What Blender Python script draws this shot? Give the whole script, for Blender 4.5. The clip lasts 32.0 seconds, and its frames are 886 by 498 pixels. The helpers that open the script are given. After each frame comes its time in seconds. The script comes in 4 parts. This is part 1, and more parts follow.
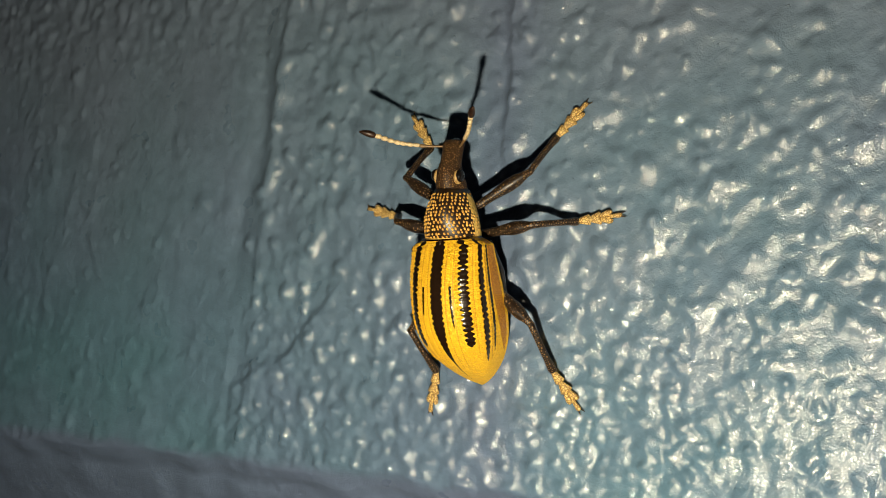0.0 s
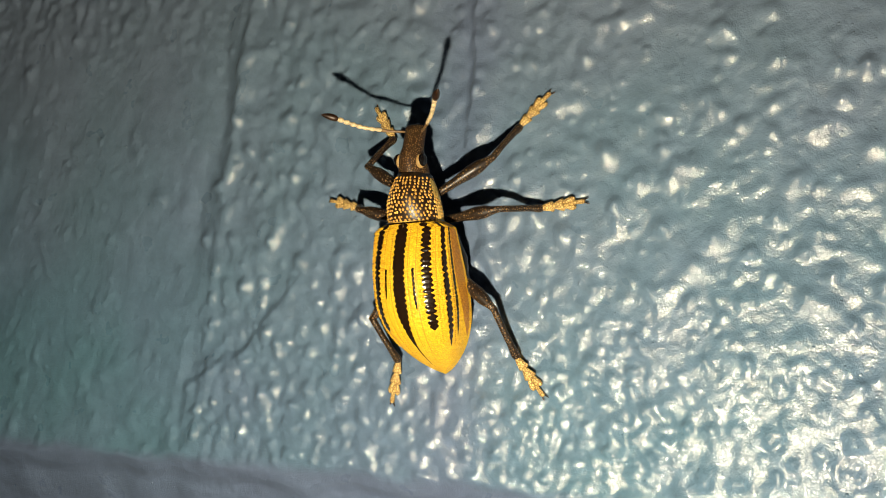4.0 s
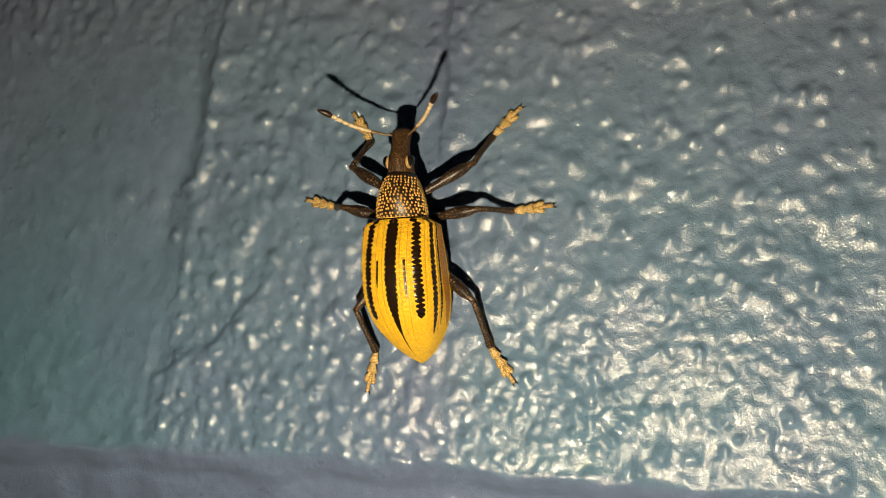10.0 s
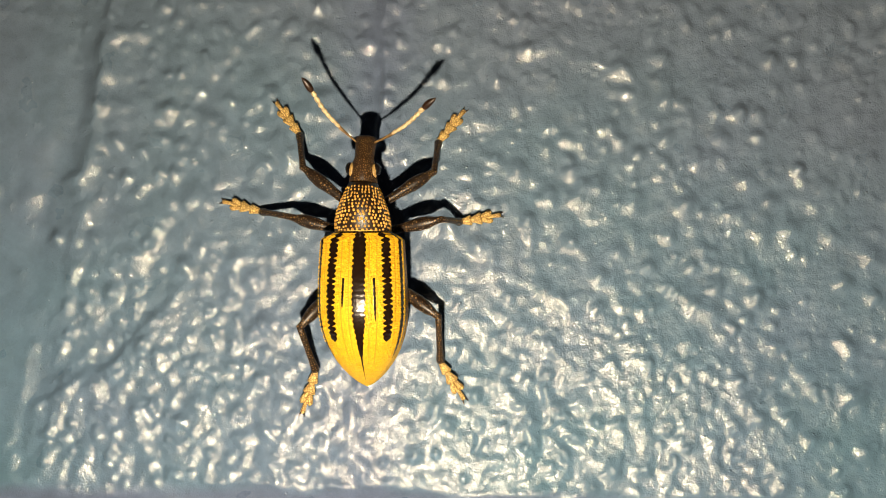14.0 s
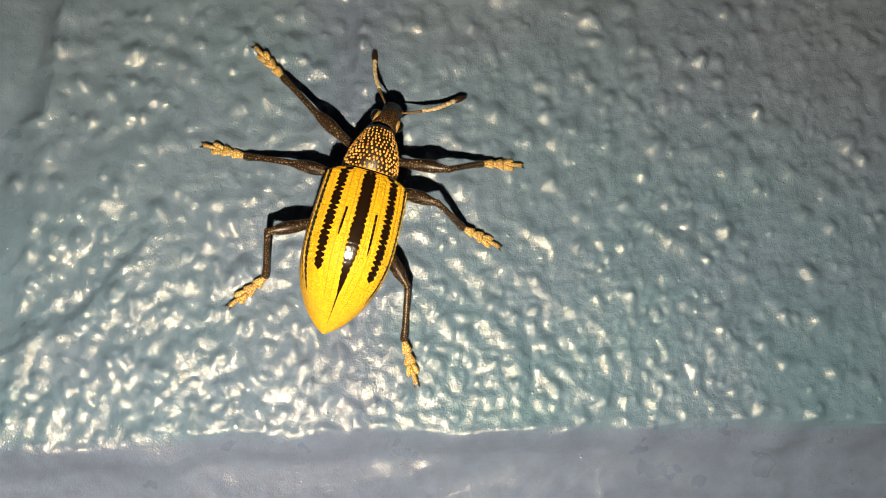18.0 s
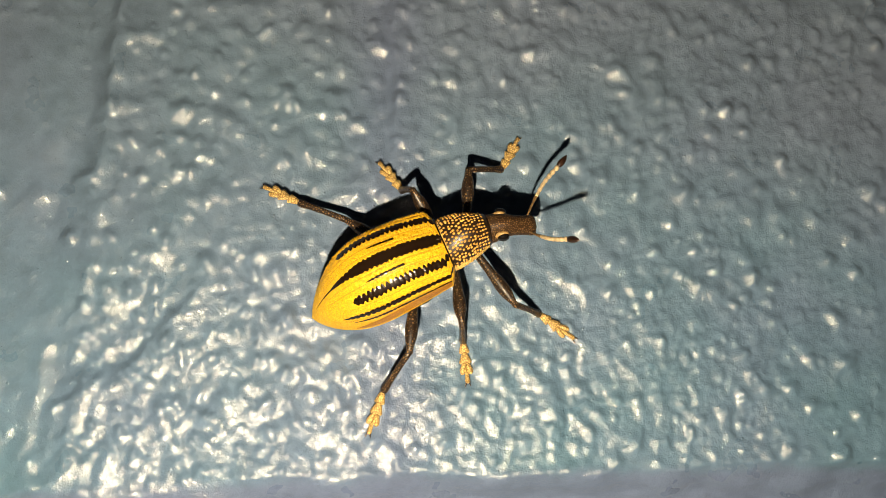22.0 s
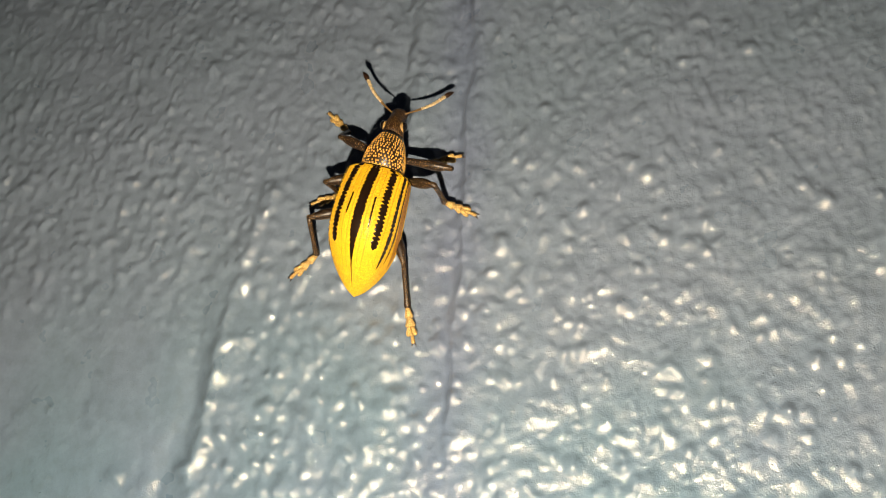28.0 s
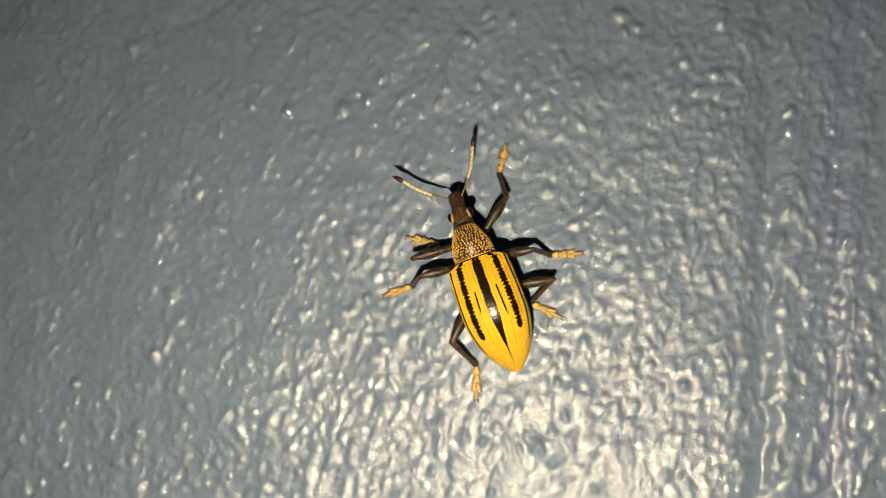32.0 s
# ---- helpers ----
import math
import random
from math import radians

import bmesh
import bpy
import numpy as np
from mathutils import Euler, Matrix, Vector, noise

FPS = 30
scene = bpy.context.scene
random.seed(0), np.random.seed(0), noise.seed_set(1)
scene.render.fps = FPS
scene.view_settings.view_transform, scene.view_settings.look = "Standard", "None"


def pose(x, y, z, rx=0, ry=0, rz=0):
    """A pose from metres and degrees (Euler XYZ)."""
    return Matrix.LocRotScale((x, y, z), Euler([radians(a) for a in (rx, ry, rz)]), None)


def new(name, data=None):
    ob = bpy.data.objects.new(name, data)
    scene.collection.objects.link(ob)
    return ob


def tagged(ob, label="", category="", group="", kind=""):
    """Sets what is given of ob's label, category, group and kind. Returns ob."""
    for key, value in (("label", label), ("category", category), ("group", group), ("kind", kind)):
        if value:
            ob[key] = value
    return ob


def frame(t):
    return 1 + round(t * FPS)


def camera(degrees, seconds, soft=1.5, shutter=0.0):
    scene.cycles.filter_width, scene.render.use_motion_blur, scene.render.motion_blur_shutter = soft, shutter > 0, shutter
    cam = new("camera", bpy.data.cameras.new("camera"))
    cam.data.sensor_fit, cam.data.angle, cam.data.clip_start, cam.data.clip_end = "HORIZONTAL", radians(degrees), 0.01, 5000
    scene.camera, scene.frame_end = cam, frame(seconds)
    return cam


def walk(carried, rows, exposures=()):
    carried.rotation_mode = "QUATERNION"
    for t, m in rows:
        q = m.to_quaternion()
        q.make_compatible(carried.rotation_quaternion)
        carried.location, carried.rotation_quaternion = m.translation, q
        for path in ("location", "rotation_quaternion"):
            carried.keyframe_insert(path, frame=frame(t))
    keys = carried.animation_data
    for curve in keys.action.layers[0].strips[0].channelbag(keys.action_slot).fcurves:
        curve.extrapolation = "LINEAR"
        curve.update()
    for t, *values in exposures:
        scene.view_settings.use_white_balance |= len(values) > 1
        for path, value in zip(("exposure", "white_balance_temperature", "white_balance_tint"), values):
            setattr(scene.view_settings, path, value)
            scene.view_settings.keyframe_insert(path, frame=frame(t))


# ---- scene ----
cam = camera(52.8, 32.0, soft=0.85)
PATH = [
    (0.0, 0.01987, -0.05173, -0.00779, 93.45, -4.69, 27.83),
    (0.5, 0.02121, -0.05521, -0.01018, 93.65, -5.18, 28.60),
    (1.0, 0.02068, -0.05618, -0.01046, 93.16, -5.29, 28.29),
    (1.5, 0.01933, -0.05326, -0.01072, 93.07, -5.25, 27.79),
    (2.0, 0.01803, -0.04988, -0.00999, 93.37, -4.91, 26.40),
    (2.5, 0.01659, -0.04639, -0.01063, 94.32, -4.67, 24.46),
    (4.5, 0.01962, -0.05320, -0.01144, 96.90, -4.62, 24.29),
    (5.0, 0.02022, -0.05368, -0.01115, 96.95, -4.56, 23.77),
    (5.5, 0.02253, -0.05469, -0.01055, 97.55, -5.03, 24.15),
    (6.0, 0.02055, -0.05527, -0.01278, 97.11, -5.04, 22.89),
    (6.5, 0.01718, -0.05272, -0.01268, 96.91, -5.07, 21.15),
    (7.0, 0.01470, -0.05112, -0.01225, 97.33, -5.08, 19.04),
    (7.5, 0.01584, -0.05030, -0.01114, 98.03, -5.17, 18.20),
    (8.0, 0.01473, -0.05179, -0.01189, 97.97, -5.04, 17.56),
    (8.5, 0.01426, -0.05084, -0.01161, 97.46, -4.90, 17.67),
    (9.0, 0.01303, -0.05021, -0.01200, 98.22, -4.94, 16.63),
    (9.5, 0.01244, -0.05180, -0.01177, 98.20, -4.79, 16.17),
    (10.0, 0.01442, -0.05756, -0.01443, 99.07, -5.02, 16.20),
    (10.5, 0.01453, -0.05605, -0.01312, 98.91, -4.77, 14.97),
    (11.0, 0.01316, -0.05417, -0.01322, 98.37, -4.80, 13.67),
    (11.5, 0.01214, -0.05433, -0.01379, 98.21, -4.94, 12.13),
    (12.0, 0.01142, -0.05959, -0.01321, 98.49, -4.83, 10.85),
    (12.5, 0.00501, -0.05895, -0.01210, 98.93, -4.50, 7.75),
    (13.0, 0.00512, -0.05976, -0.01373, 99.54, -4.46, 5.20),
    (13.5, 0.00363, -0.05878, -0.01367, 99.11, -3.69, 2.87),
    (14.0, 0.00184, -0.05654, -0.01269, 98.69, -3.07, 0.70),
    (14.5, -0.00138, -0.05551, -0.01196, 98.85, -2.80, -0.66),
    (16.5, -0.00750, -0.05393, -0.01577, 101.19, -1.17, -4.90),
    (17.0, -0.00587, -0.05512, -0.01506, 101.54, -0.79, -5.97),
    (17.5, -0.00520, -0.05598, -0.01830, 101.40, -0.57, -6.82),
    (18.0, -0.00502, -0.05477, -0.01973, 102.08, -0.25, -7.15),
    (18.5, -0.00608, -0.05361, -0.01897, 101.58, -0.13, -7.58),
    (19.0, -0.00663, -0.05232, -0.01913, 102.15, -0.00, -7.93),
    (19.5, -0.00670, -0.05156, -0.01899, 101.46, -0.03, -8.23),
    (20.0, -0.00618, -0.05325, -0.01637, 101.26, 0.15, -8.44),
    (20.5, -0.00584, -0.05669, -0.01761, 102.08, 0.30, -8.08),
    (21.0, -0.00588, -0.05675, -0.01865, 102.63, 0.11, -7.42),
    (21.5, -0.00632, -0.05670, -0.01983, 103.19, -0.02, -6.87),
    (22.0, -0.00701, -0.05702, -0.01794, 102.93, -0.14, -6.46),
    (22.5, -0.00539, -0.05657, -0.01637, 103.41, -0.19, -6.38),
    (23.0, -0.00484, -0.05580, -0.01653, 103.11, -0.41, -6.37),
    (23.5, -0.00472, -0.05608, -0.01772, 103.12, -1.19, -5.65),
    (24.0, 0.00354, -0.05500, -0.01792, 104.46, -3.11, -2.31),
    (24.5, 0.00688, -0.05726, -0.01874, 107.21, -5.34, 1.48),
    (25.0, 0.00840, -0.06043, -0.01801, 107.99, -6.53, 4.58),
    (25.5, 0.00763, -0.06076, -0.01562, 109.21, -6.40, 6.08),
    (26.0, 0.00898, -0.06079, -0.01439, 109.84, -6.51, 7.06),
    (26.5, 0.00981, -0.06217, -0.01167, 110.12, -6.02, 8.02),
    (28.5, 0.00871, -0.06390, -0.00759, 111.34, -5.74, 11.95),
    (29.0, 0.00939, -0.07015, -0.01326, 111.12, -6.86, 13.97),
    (29.5, 0.01194, -0.08302, -0.01146, 110.19, -6.01, 15.94),
    (30.0, 0.01108, -0.08150, -0.00891, 109.55, -5.47, 16.33),
    (30.5, 0.00821, -0.08536, 0.00136, 106.34, -4.79, 16.68),
    (31.0, -0.00398, -0.08633, 0.01643, 103.71, -5.87, 15.44),
    (31.5, -0.01358, -0.08040, 0.03146, 100.67, -6.46, 11.42),
    (32.0, -0.02619, -0.07412, 0.03897, 98.10, -6.90, 7.78),
]
EXPOSURES = [  # seconds, stops, kelvin, tint
    (0, 0.05, 6200, 7.0), (1, 0.6, 6200, 7.0), (2, 0.39, 6280, 8.6), (4.5, 0.4, 6240, 7.8), (6, 0.42, 6230, 7.3), (7, 0.26, 6370, 8.7), (8, 0.13, 6480, 10.0), (9, 0.05, 6520, 10.4), (10, 0.2, 6480, 11.5), (11, 0.36, 6480, 12.0), (12, 0.4, 6430, 10.0), (13, 0.4, 6560, 12.5), (14, 0.4, 6640, 13.0), (17, 0.29, 6660, 12.0), (18, 0.50, 6780, 13.0), (19, 0.47, 6780, 13.0), (20, 0.29, 6780, 13.0), (21, 0.47, 6700, 12.0), (23, 0.62, 6750, 13.0), (24, 0.61, 6800, 13.0), (25, 0.61, 6600, 11.0), (26, 0.9, 6580, 12.0), (28.5, 1.2, 6700, 14.0), (29, 1.24, 6700, 14.0), (30, 1.81, 6650, 12.0), (31, 1.6, 6400, 9.5), (32, 0.9, 6390, 9.5)]
walk(cam, [(r[0], pose(*r[1:])) for r in PATH], EXPOSURES)


# ---- light: night, one small white torch beside the lens ----
world = bpy.data.worlds.new("night")
world.use_nodes = True
world.node_tree.nodes["Background"].inputs[0].default_value = (0.5, 0.6, 0.8, 1)
world.node_tree.nodes["Background"].inputs[1].default_value = 0.006
scene.world = world
scene.view_settings.exposure = 0.0
MM = 0.001
TORCH_OFFSET = (-3.5 * MM, -16.0 * MM, 1.5 * MM)
TORCH_POWER = 10500.0


# ---- materials ----
def material(name):
    m = bpy.data.materials.new(name)
    m.use_nodes = True
    return m, m.node_tree, m.node_tree.nodes["Principled BSDF"]


def node(tree, kind, **values):
    n = tree.nodes.new(kind)
    for key, value in values.items():
        if key in n.inputs:
            n.inputs[key].default_value = value
        else:
            setattr(n, key, value)
    return n


def ramp(tree, source, stops):
    r = tree.nodes.new("ShaderNodeValToRGB")
    while len(r.color_ramp.elements) < len(stops):
        r.color_ramp.elements.new(0.5)
    for e, (at, colour) in zip(r.color_ramp.elements, stops):
        e.position = at
        e.color = (*colour, 1)
    tree.links.new(source, r.inputs[0])
    return r.outputs[0]


def coords(tree, scale=(1, 1, 1)):
    c = tree.nodes.new("ShaderNodeTexCoord")
    m = node(tree, "ShaderNodeMapping", Scale=scale)
    tree.links.new(c.outputs["Object"], m.inputs["Vector"])
    return m.outputs[0]


def noise_at(tree, vector, scale, detail=3.0, rough=0.5):
    n = node(tree, "ShaderNodeTexNoise", Scale=scale, Detail=detail, Roughness=rough)
    tree.links.new(vector, n.inputs["Vector"])
    return n.outputs["Fac"]


def bumped(tree, shader, height, strength, distance, normal=None):
    b = node(tree, "ShaderNodeBump", Strength=strength, Distance=distance)
    tree.links.new(height, b.inputs["Height"])
    if normal is not None:
        tree.links.new(normal, b.inputs["Normal"])
    tree.links.new(b.outputs[0], shader.inputs["Normal"])
    return b.outputs[0]


def paint_material():
    m, t, p = material("glossy_teal_paint")
    v = coords(t)
    teal = ramp(t, noise_at(t, v, 45, 3, 0.55), [(0.36, (0.090, 0.184, 0.262)), (0.5, (0.100, 0.179, 0.270)), (0.66, (0.111, 0.175, 0.279))])
    # higher up the coat has faded to a greyer blue
    axes = node(t, "ShaderNodeSeparateXYZ")
    t.links.new(v, axes.inputs[0])
    height = node(t, "ShaderNodeMath", operation="MULTIPLY_ADD")
    t.links.new(noise_at(t, v, 30, 2), height.inputs[0])
    height.inputs[1].default_value = 0.03
    t.links.new(axes.outputs[2], height.inputs[2])
    fade = node(t, "ShaderNodeMapRange", interpolation_type="SMOOTHSTEP")
    t.links.new(height.outputs[0], fade.inputs["Value"])
    fade.inputs["From Min"].default_value, fade.inputs["From Max"].default_value = 0.0, 0.03
    fade.inputs["To Max"].default_value = 0.78
    faded = node(t, "ShaderNodeMix", data_type="RGBA")
    t.links.new(fade.outputs[0], faded.inputs[0])
    t.links.new(teal, faded.inputs[6])
    faded.inputs[7].default_value = (0.148, 0.186, 0.262, 1)
    # the colour turns darker and bluer in an uneven band along the seam
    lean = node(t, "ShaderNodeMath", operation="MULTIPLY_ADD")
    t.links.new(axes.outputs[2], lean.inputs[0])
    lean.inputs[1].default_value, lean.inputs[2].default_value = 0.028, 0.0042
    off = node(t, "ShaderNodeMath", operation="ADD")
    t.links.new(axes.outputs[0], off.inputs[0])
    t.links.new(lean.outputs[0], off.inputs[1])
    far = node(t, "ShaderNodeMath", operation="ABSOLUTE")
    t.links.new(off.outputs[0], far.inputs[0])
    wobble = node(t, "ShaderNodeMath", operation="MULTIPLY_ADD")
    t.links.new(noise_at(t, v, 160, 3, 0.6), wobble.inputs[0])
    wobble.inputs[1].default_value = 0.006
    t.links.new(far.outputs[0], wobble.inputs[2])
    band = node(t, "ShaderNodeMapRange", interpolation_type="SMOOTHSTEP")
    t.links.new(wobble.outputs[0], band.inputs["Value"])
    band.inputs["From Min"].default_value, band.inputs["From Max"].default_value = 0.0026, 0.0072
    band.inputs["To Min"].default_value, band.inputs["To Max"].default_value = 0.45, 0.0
    seam_blue = node(t, "ShaderNodeMix", data_type="RGBA")
    t.links.new(band.outputs[0], seam_blue.inputs[0])
    t.links.new(faded.outputs[2], seam_blue.inputs[6])
    seam_blue.inputs[7].default_value = (0.112, 0.143, 0.252, 1)
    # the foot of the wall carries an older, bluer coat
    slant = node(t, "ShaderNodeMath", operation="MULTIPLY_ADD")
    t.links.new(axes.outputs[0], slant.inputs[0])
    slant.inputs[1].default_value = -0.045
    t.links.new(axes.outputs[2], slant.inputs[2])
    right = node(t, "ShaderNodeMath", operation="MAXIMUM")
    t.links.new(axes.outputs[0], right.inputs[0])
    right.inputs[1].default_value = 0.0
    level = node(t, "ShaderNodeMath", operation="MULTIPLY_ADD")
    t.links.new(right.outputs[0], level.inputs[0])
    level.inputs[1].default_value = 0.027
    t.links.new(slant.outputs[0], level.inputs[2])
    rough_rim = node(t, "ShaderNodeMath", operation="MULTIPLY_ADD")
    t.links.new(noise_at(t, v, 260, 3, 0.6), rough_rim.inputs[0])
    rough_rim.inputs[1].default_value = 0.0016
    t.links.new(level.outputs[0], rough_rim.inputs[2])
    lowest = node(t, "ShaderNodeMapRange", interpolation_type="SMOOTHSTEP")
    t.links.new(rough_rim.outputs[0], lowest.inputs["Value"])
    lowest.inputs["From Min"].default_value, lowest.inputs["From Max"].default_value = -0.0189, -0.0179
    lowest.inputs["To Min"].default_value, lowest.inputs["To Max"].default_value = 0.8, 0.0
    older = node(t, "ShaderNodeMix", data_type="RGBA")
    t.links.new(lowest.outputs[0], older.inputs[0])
    t.links.new(seam_blue.outputs[2], older.inputs[6])
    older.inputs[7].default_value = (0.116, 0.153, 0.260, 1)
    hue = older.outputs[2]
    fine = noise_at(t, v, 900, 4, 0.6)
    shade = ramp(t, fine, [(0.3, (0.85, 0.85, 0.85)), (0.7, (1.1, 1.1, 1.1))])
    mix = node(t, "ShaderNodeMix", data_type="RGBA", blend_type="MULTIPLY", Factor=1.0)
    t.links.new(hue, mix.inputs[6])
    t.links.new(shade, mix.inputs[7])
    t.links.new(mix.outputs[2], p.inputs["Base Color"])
    r = ramp(t, noise_at(t, v, 350, 3), [(0.3, (0.26, 0.26, 0.26)), (0.7, (0.4, 0.4, 0.4))])
    t.links.new(r, p.inputs["Roughness"])
    p.inputs["Specular IOR Level"].default_value = 0.42
    p.inputs["Specular Tint"].default_value = (1.0, 0.94, 0.84, 1)
    p.inputs["Coat Weight"].default_value = 1.0
    p.inputs["Coat Roughness"].default_value = 0.12
    p.inputs["Coat Tint"].default_value = (1.0, 0.985, 0.97, 1)
    specks = node(t, "ShaderNodeTexVoronoi", Scale=1100.0, Randomness=1.0)
    t.links.new(v, specks.inputs["Vector"])
    n = bumped(t, p, ramp(t, specks.outputs["Distance"], [(0.0, (1, 1, 1)), (0.05, (0.7, 0.7, 0.7)), (0.1, (0, 0, 0))]), 1.0, 0.00004)
    n = bumped(t, p, noise_at(t, v, 9000, 2, 0.6), 1.0, 0.000038, n)
    n = bumped(t, p, noise_at(t, v, 2600, 2, 0.5), 1.0, 0.000042, n)
    t.links.new(n, p.inputs["Coat Normal"])
    return m


def plain(name, colour, rough, scale=3000, spread=0.3, bump=0.2, depth=0.00003):
    m, t, p = material(name)
    v = coords(t)
    low = tuple(c * (1 - spread) for c in colour)
    high = tuple(min(1, c * (1 + spread)) for c in colour)
    t.links.new(ramp(t, noise_at(t, v, scale, 4, 0.6), [(0.3, low), (0.7, high)]), p.inputs["Base Color"])
    p.inputs["Roughness"].default_value = rough
    bumped(t, p, noise_at(t, v, scale * 1.3, 3), bump, depth)
    return m


def scales_material(name, ground, scale_colour, cell, size, soft, rough=0.5, gloss=0.5, knobs=0.0):
    """Dark cuticle strewn with small rounded scales."""
    m, t, p = material(name)
    v = coords(t)
    cells = node(t, "ShaderNodeTexVoronoi", Scale=cell, Randomness=0.85)
    cells.feature = "DISTANCE_TO_EDGE"
    t.links.new(v, cells.inputs["Vector"])
    tint = ramp(t, noise_at(t, v, cell * 0.5), [(0.3, tuple(c * 0.7 for c in scale_colour)), (0.7, scale_colour)])
    mask = ramp(t, cells.outputs["Distance"], [(size, (0, 0, 0)), (size + soft, (1, 1, 1))])
    mix = node(t, "ShaderNodeMix", data_type="RGBA")
    t.links.new(mask, mix.inputs[0])
    mix.inputs[6].default_value = (*ground, 1)
    t.links.new(tint, mix.inputs[7])
    t.links.new(mix.outputs[2], p.inputs["Base Color"])
    p.inputs["Specular IOR Level"].default_value = gloss
    p.inputs["Roughness"].default_value = rough
    n = bumped(t, p, mask, 0.6, 0.00006)
    if knobs:
        grains = node(t, "ShaderNodeTexVoronoi", Scale=cell * 0.5, Randomness=0.6)
        t.links.new(v, grains.inputs["Vector"])
        bumped(t, p, ramp(t, grains.outputs["Distance"], [(0.0, (1, 1, 1)), (0.6, (0, 0, 0))]), 1.0, knobs, n)
    return m


def torch_glow():
    m, t, p = material("white_led")
    p.inputs["Base Color"].default_value = (0.8, 0.8, 0.8, 1)
    p.inputs["Emission Color"].default_value = (1.0, 0.83, 0.57, 1)
    p.inputs["Emission Strength"].default_value = TORCH_POWER
    return m


PAINT = paint_material()
YELLOW = scales_material("yellow_scales", (0.66, 0.34, 0.008), (0.98, 0.61, 0.018), 7000, 0.035, 0.09, 0.5, 0.35, 0.00005)
GOLD = plain("gold_granules", (0.55, 0.3, 0.056), 0.42, scale=4000, spread=0.45, bump=0.2)
SHIELD = plain("brown_black_cuticle", (0.018, 0.009, 0.004), 0.4, scale=5000, spread=0.5)
CHEEK = scales_material("brown_gold_scales", (0.028, 0.013, 0.005), (0.22, 0.12, 0.036), 8000, 0.16, 0.12, 0.5, 0.25)
AMBER = scales_material("amber_scales", (0.28, 0.10, 0.004), (0.62, 0.27, 0.012), 7000, 0.05, 0.1, 0.46)
BLACK = plain("black_cuticle", (0.012, 0.006, 0.003), 0.2, scale=5000, bump=0.35, depth=0.00003)
LEG = scales_material("dark_brown_leg", (0.012, 0.006, 0.003), (0.25, 0.145, 0.052), 6000, 0.2, 0.1, 0.4)
TARSUS = scales_material("ochre_tarsus", (0.26, 0.15, 0.04), (0.76, 0.53, 0.18), 6500, 0.05, 0.12, 0.5)
CREAM = plain("cream_antenna", (0.53, 0.41, 0.23), 0.5, scale=5000, spread=0.5, bump=0.5)
CLUB = plain("rusty_black_club", (0.02, 0.008, 0.003), 0.4, scale=4000, spread=0.8)
SCAPE = plain("brown_scape", (0.16, 0.095, 0.035), 0.45, scale=5000, spread=0.5)
PIT = plain("amber_pit", (0.42, 0.19, 0.008), 0.5, scale=6000)
EYE = plain("black_eye", (0.006, 0.005, 0.005), 0.08, scale=6000, bump=0.1)
PALE = plain("pale_yellow_scales", (0.72, 0.5, 0.13), 0.5, scale=5000)
TAN = plain("tan_scales", (0.34, 0.21, 0.07), 0.5, scale=5000)
HOUSING = plain("black_housing", (0.02, 0.02, 0.022), 0.4)
GLOW = torch_glow()


# ---- helpers of this scene ----
def mesh_object(name, bm, mat, smooth=True):
    me = bpy.data.meshes.new(name)
    bm.normal_update()
    bm.to_mesh(me)
    bm.free()
    me.materials.append(mat)
    if smooth:
        me.shade_smooth()
    return new(name, me)


def part(name, bm, mat, parent, label=""):
    ob = mesh_object(name, bm, mat)
    ob.parent = parent
    if label:
        tagged(ob, label)
    return ob


def loft(bm, rings, close=True, caps=True):
    """Joins rings of equally many points into a skin."""
    made = [[bm.verts.new(p) for p in ring] for ring in rings]
    n = len(made[0])
    for a, b in zip(made, made[1:]):
        for i in range(n if close else n - 1):
            j = (i + 1) % n
            bm.faces.new((a[i], a[j], b[j], b[i]))
    if caps and close:
        bm.faces.new(made[0][::-1])
        bm.faces.new(made[-1])
    return made


def tube(bm, stations, sides=12):
    """A limb along +y: stations of (y, half width, half height, x shift, z shift), in millimetres."""
    rings = []
    for y, w, h, x, z in stations:
        rings.append([Vector(((x + w * math.cos(a)) * MM, y * MM, (z + h * math.sin(a)) * MM)) for a in (2 * math.pi * k / sides for k in range(sides))])
    loft(bm, rings)
    bmesh.ops.recalc_face_normals(bm, faces=bm.faces)


# ---- the wall: thick old gloss paint, one sheet ----
CELL = 0.125
X0, X1, Z0, Z1 = -92.0, 40.0, -40.0, 82.0

# the plainest of the round drops of paint on the smoother parts of the coat, (x, z) in millimetres
DROPS_RIGHT = [(5.5, 9.5), (11.7, 8.5), (12.0, 6.9), (14.8, 6.7), (17.9, 5.8), (19.4, 5.8), (21.4, 9.4), (20.5, 4.2), (18.3, 4.0), (11.1, 4.5), (8.5, 2.3), (5.3, 1.4),
               (13.0, 2.8), (16.8, 2.3), (19.7, 1.3), (23.1, 2.2), (16.0, -0.5), (12.9, 0.0), (15.0, -2.5), (7.4, -0.4), (5.9, -2.1), (21.4, 0.0), (11.8, -3.7), (13.8, -4.6),
               (24.7, 1.1), (29.5, 0.2), (8.8, -3.2), (10.7, -5.4), (16.6, -4.4), (16.9, -6.9), (20.6, -6.1), (27.7, -5.8), (27.5, -3.2), (25.8, -8.7), (26.3, -12.0), (25.6, -18.0),
               (20.7, -13.7), (27.1, -15.3), (30.8, 11.0), (18.0, 12.5), (14.7, 13.1), (9.4, 16.0), (8.1, 13.0), (20.3, 14.1), (26.3, 21.7), (14.4, 9.4)]
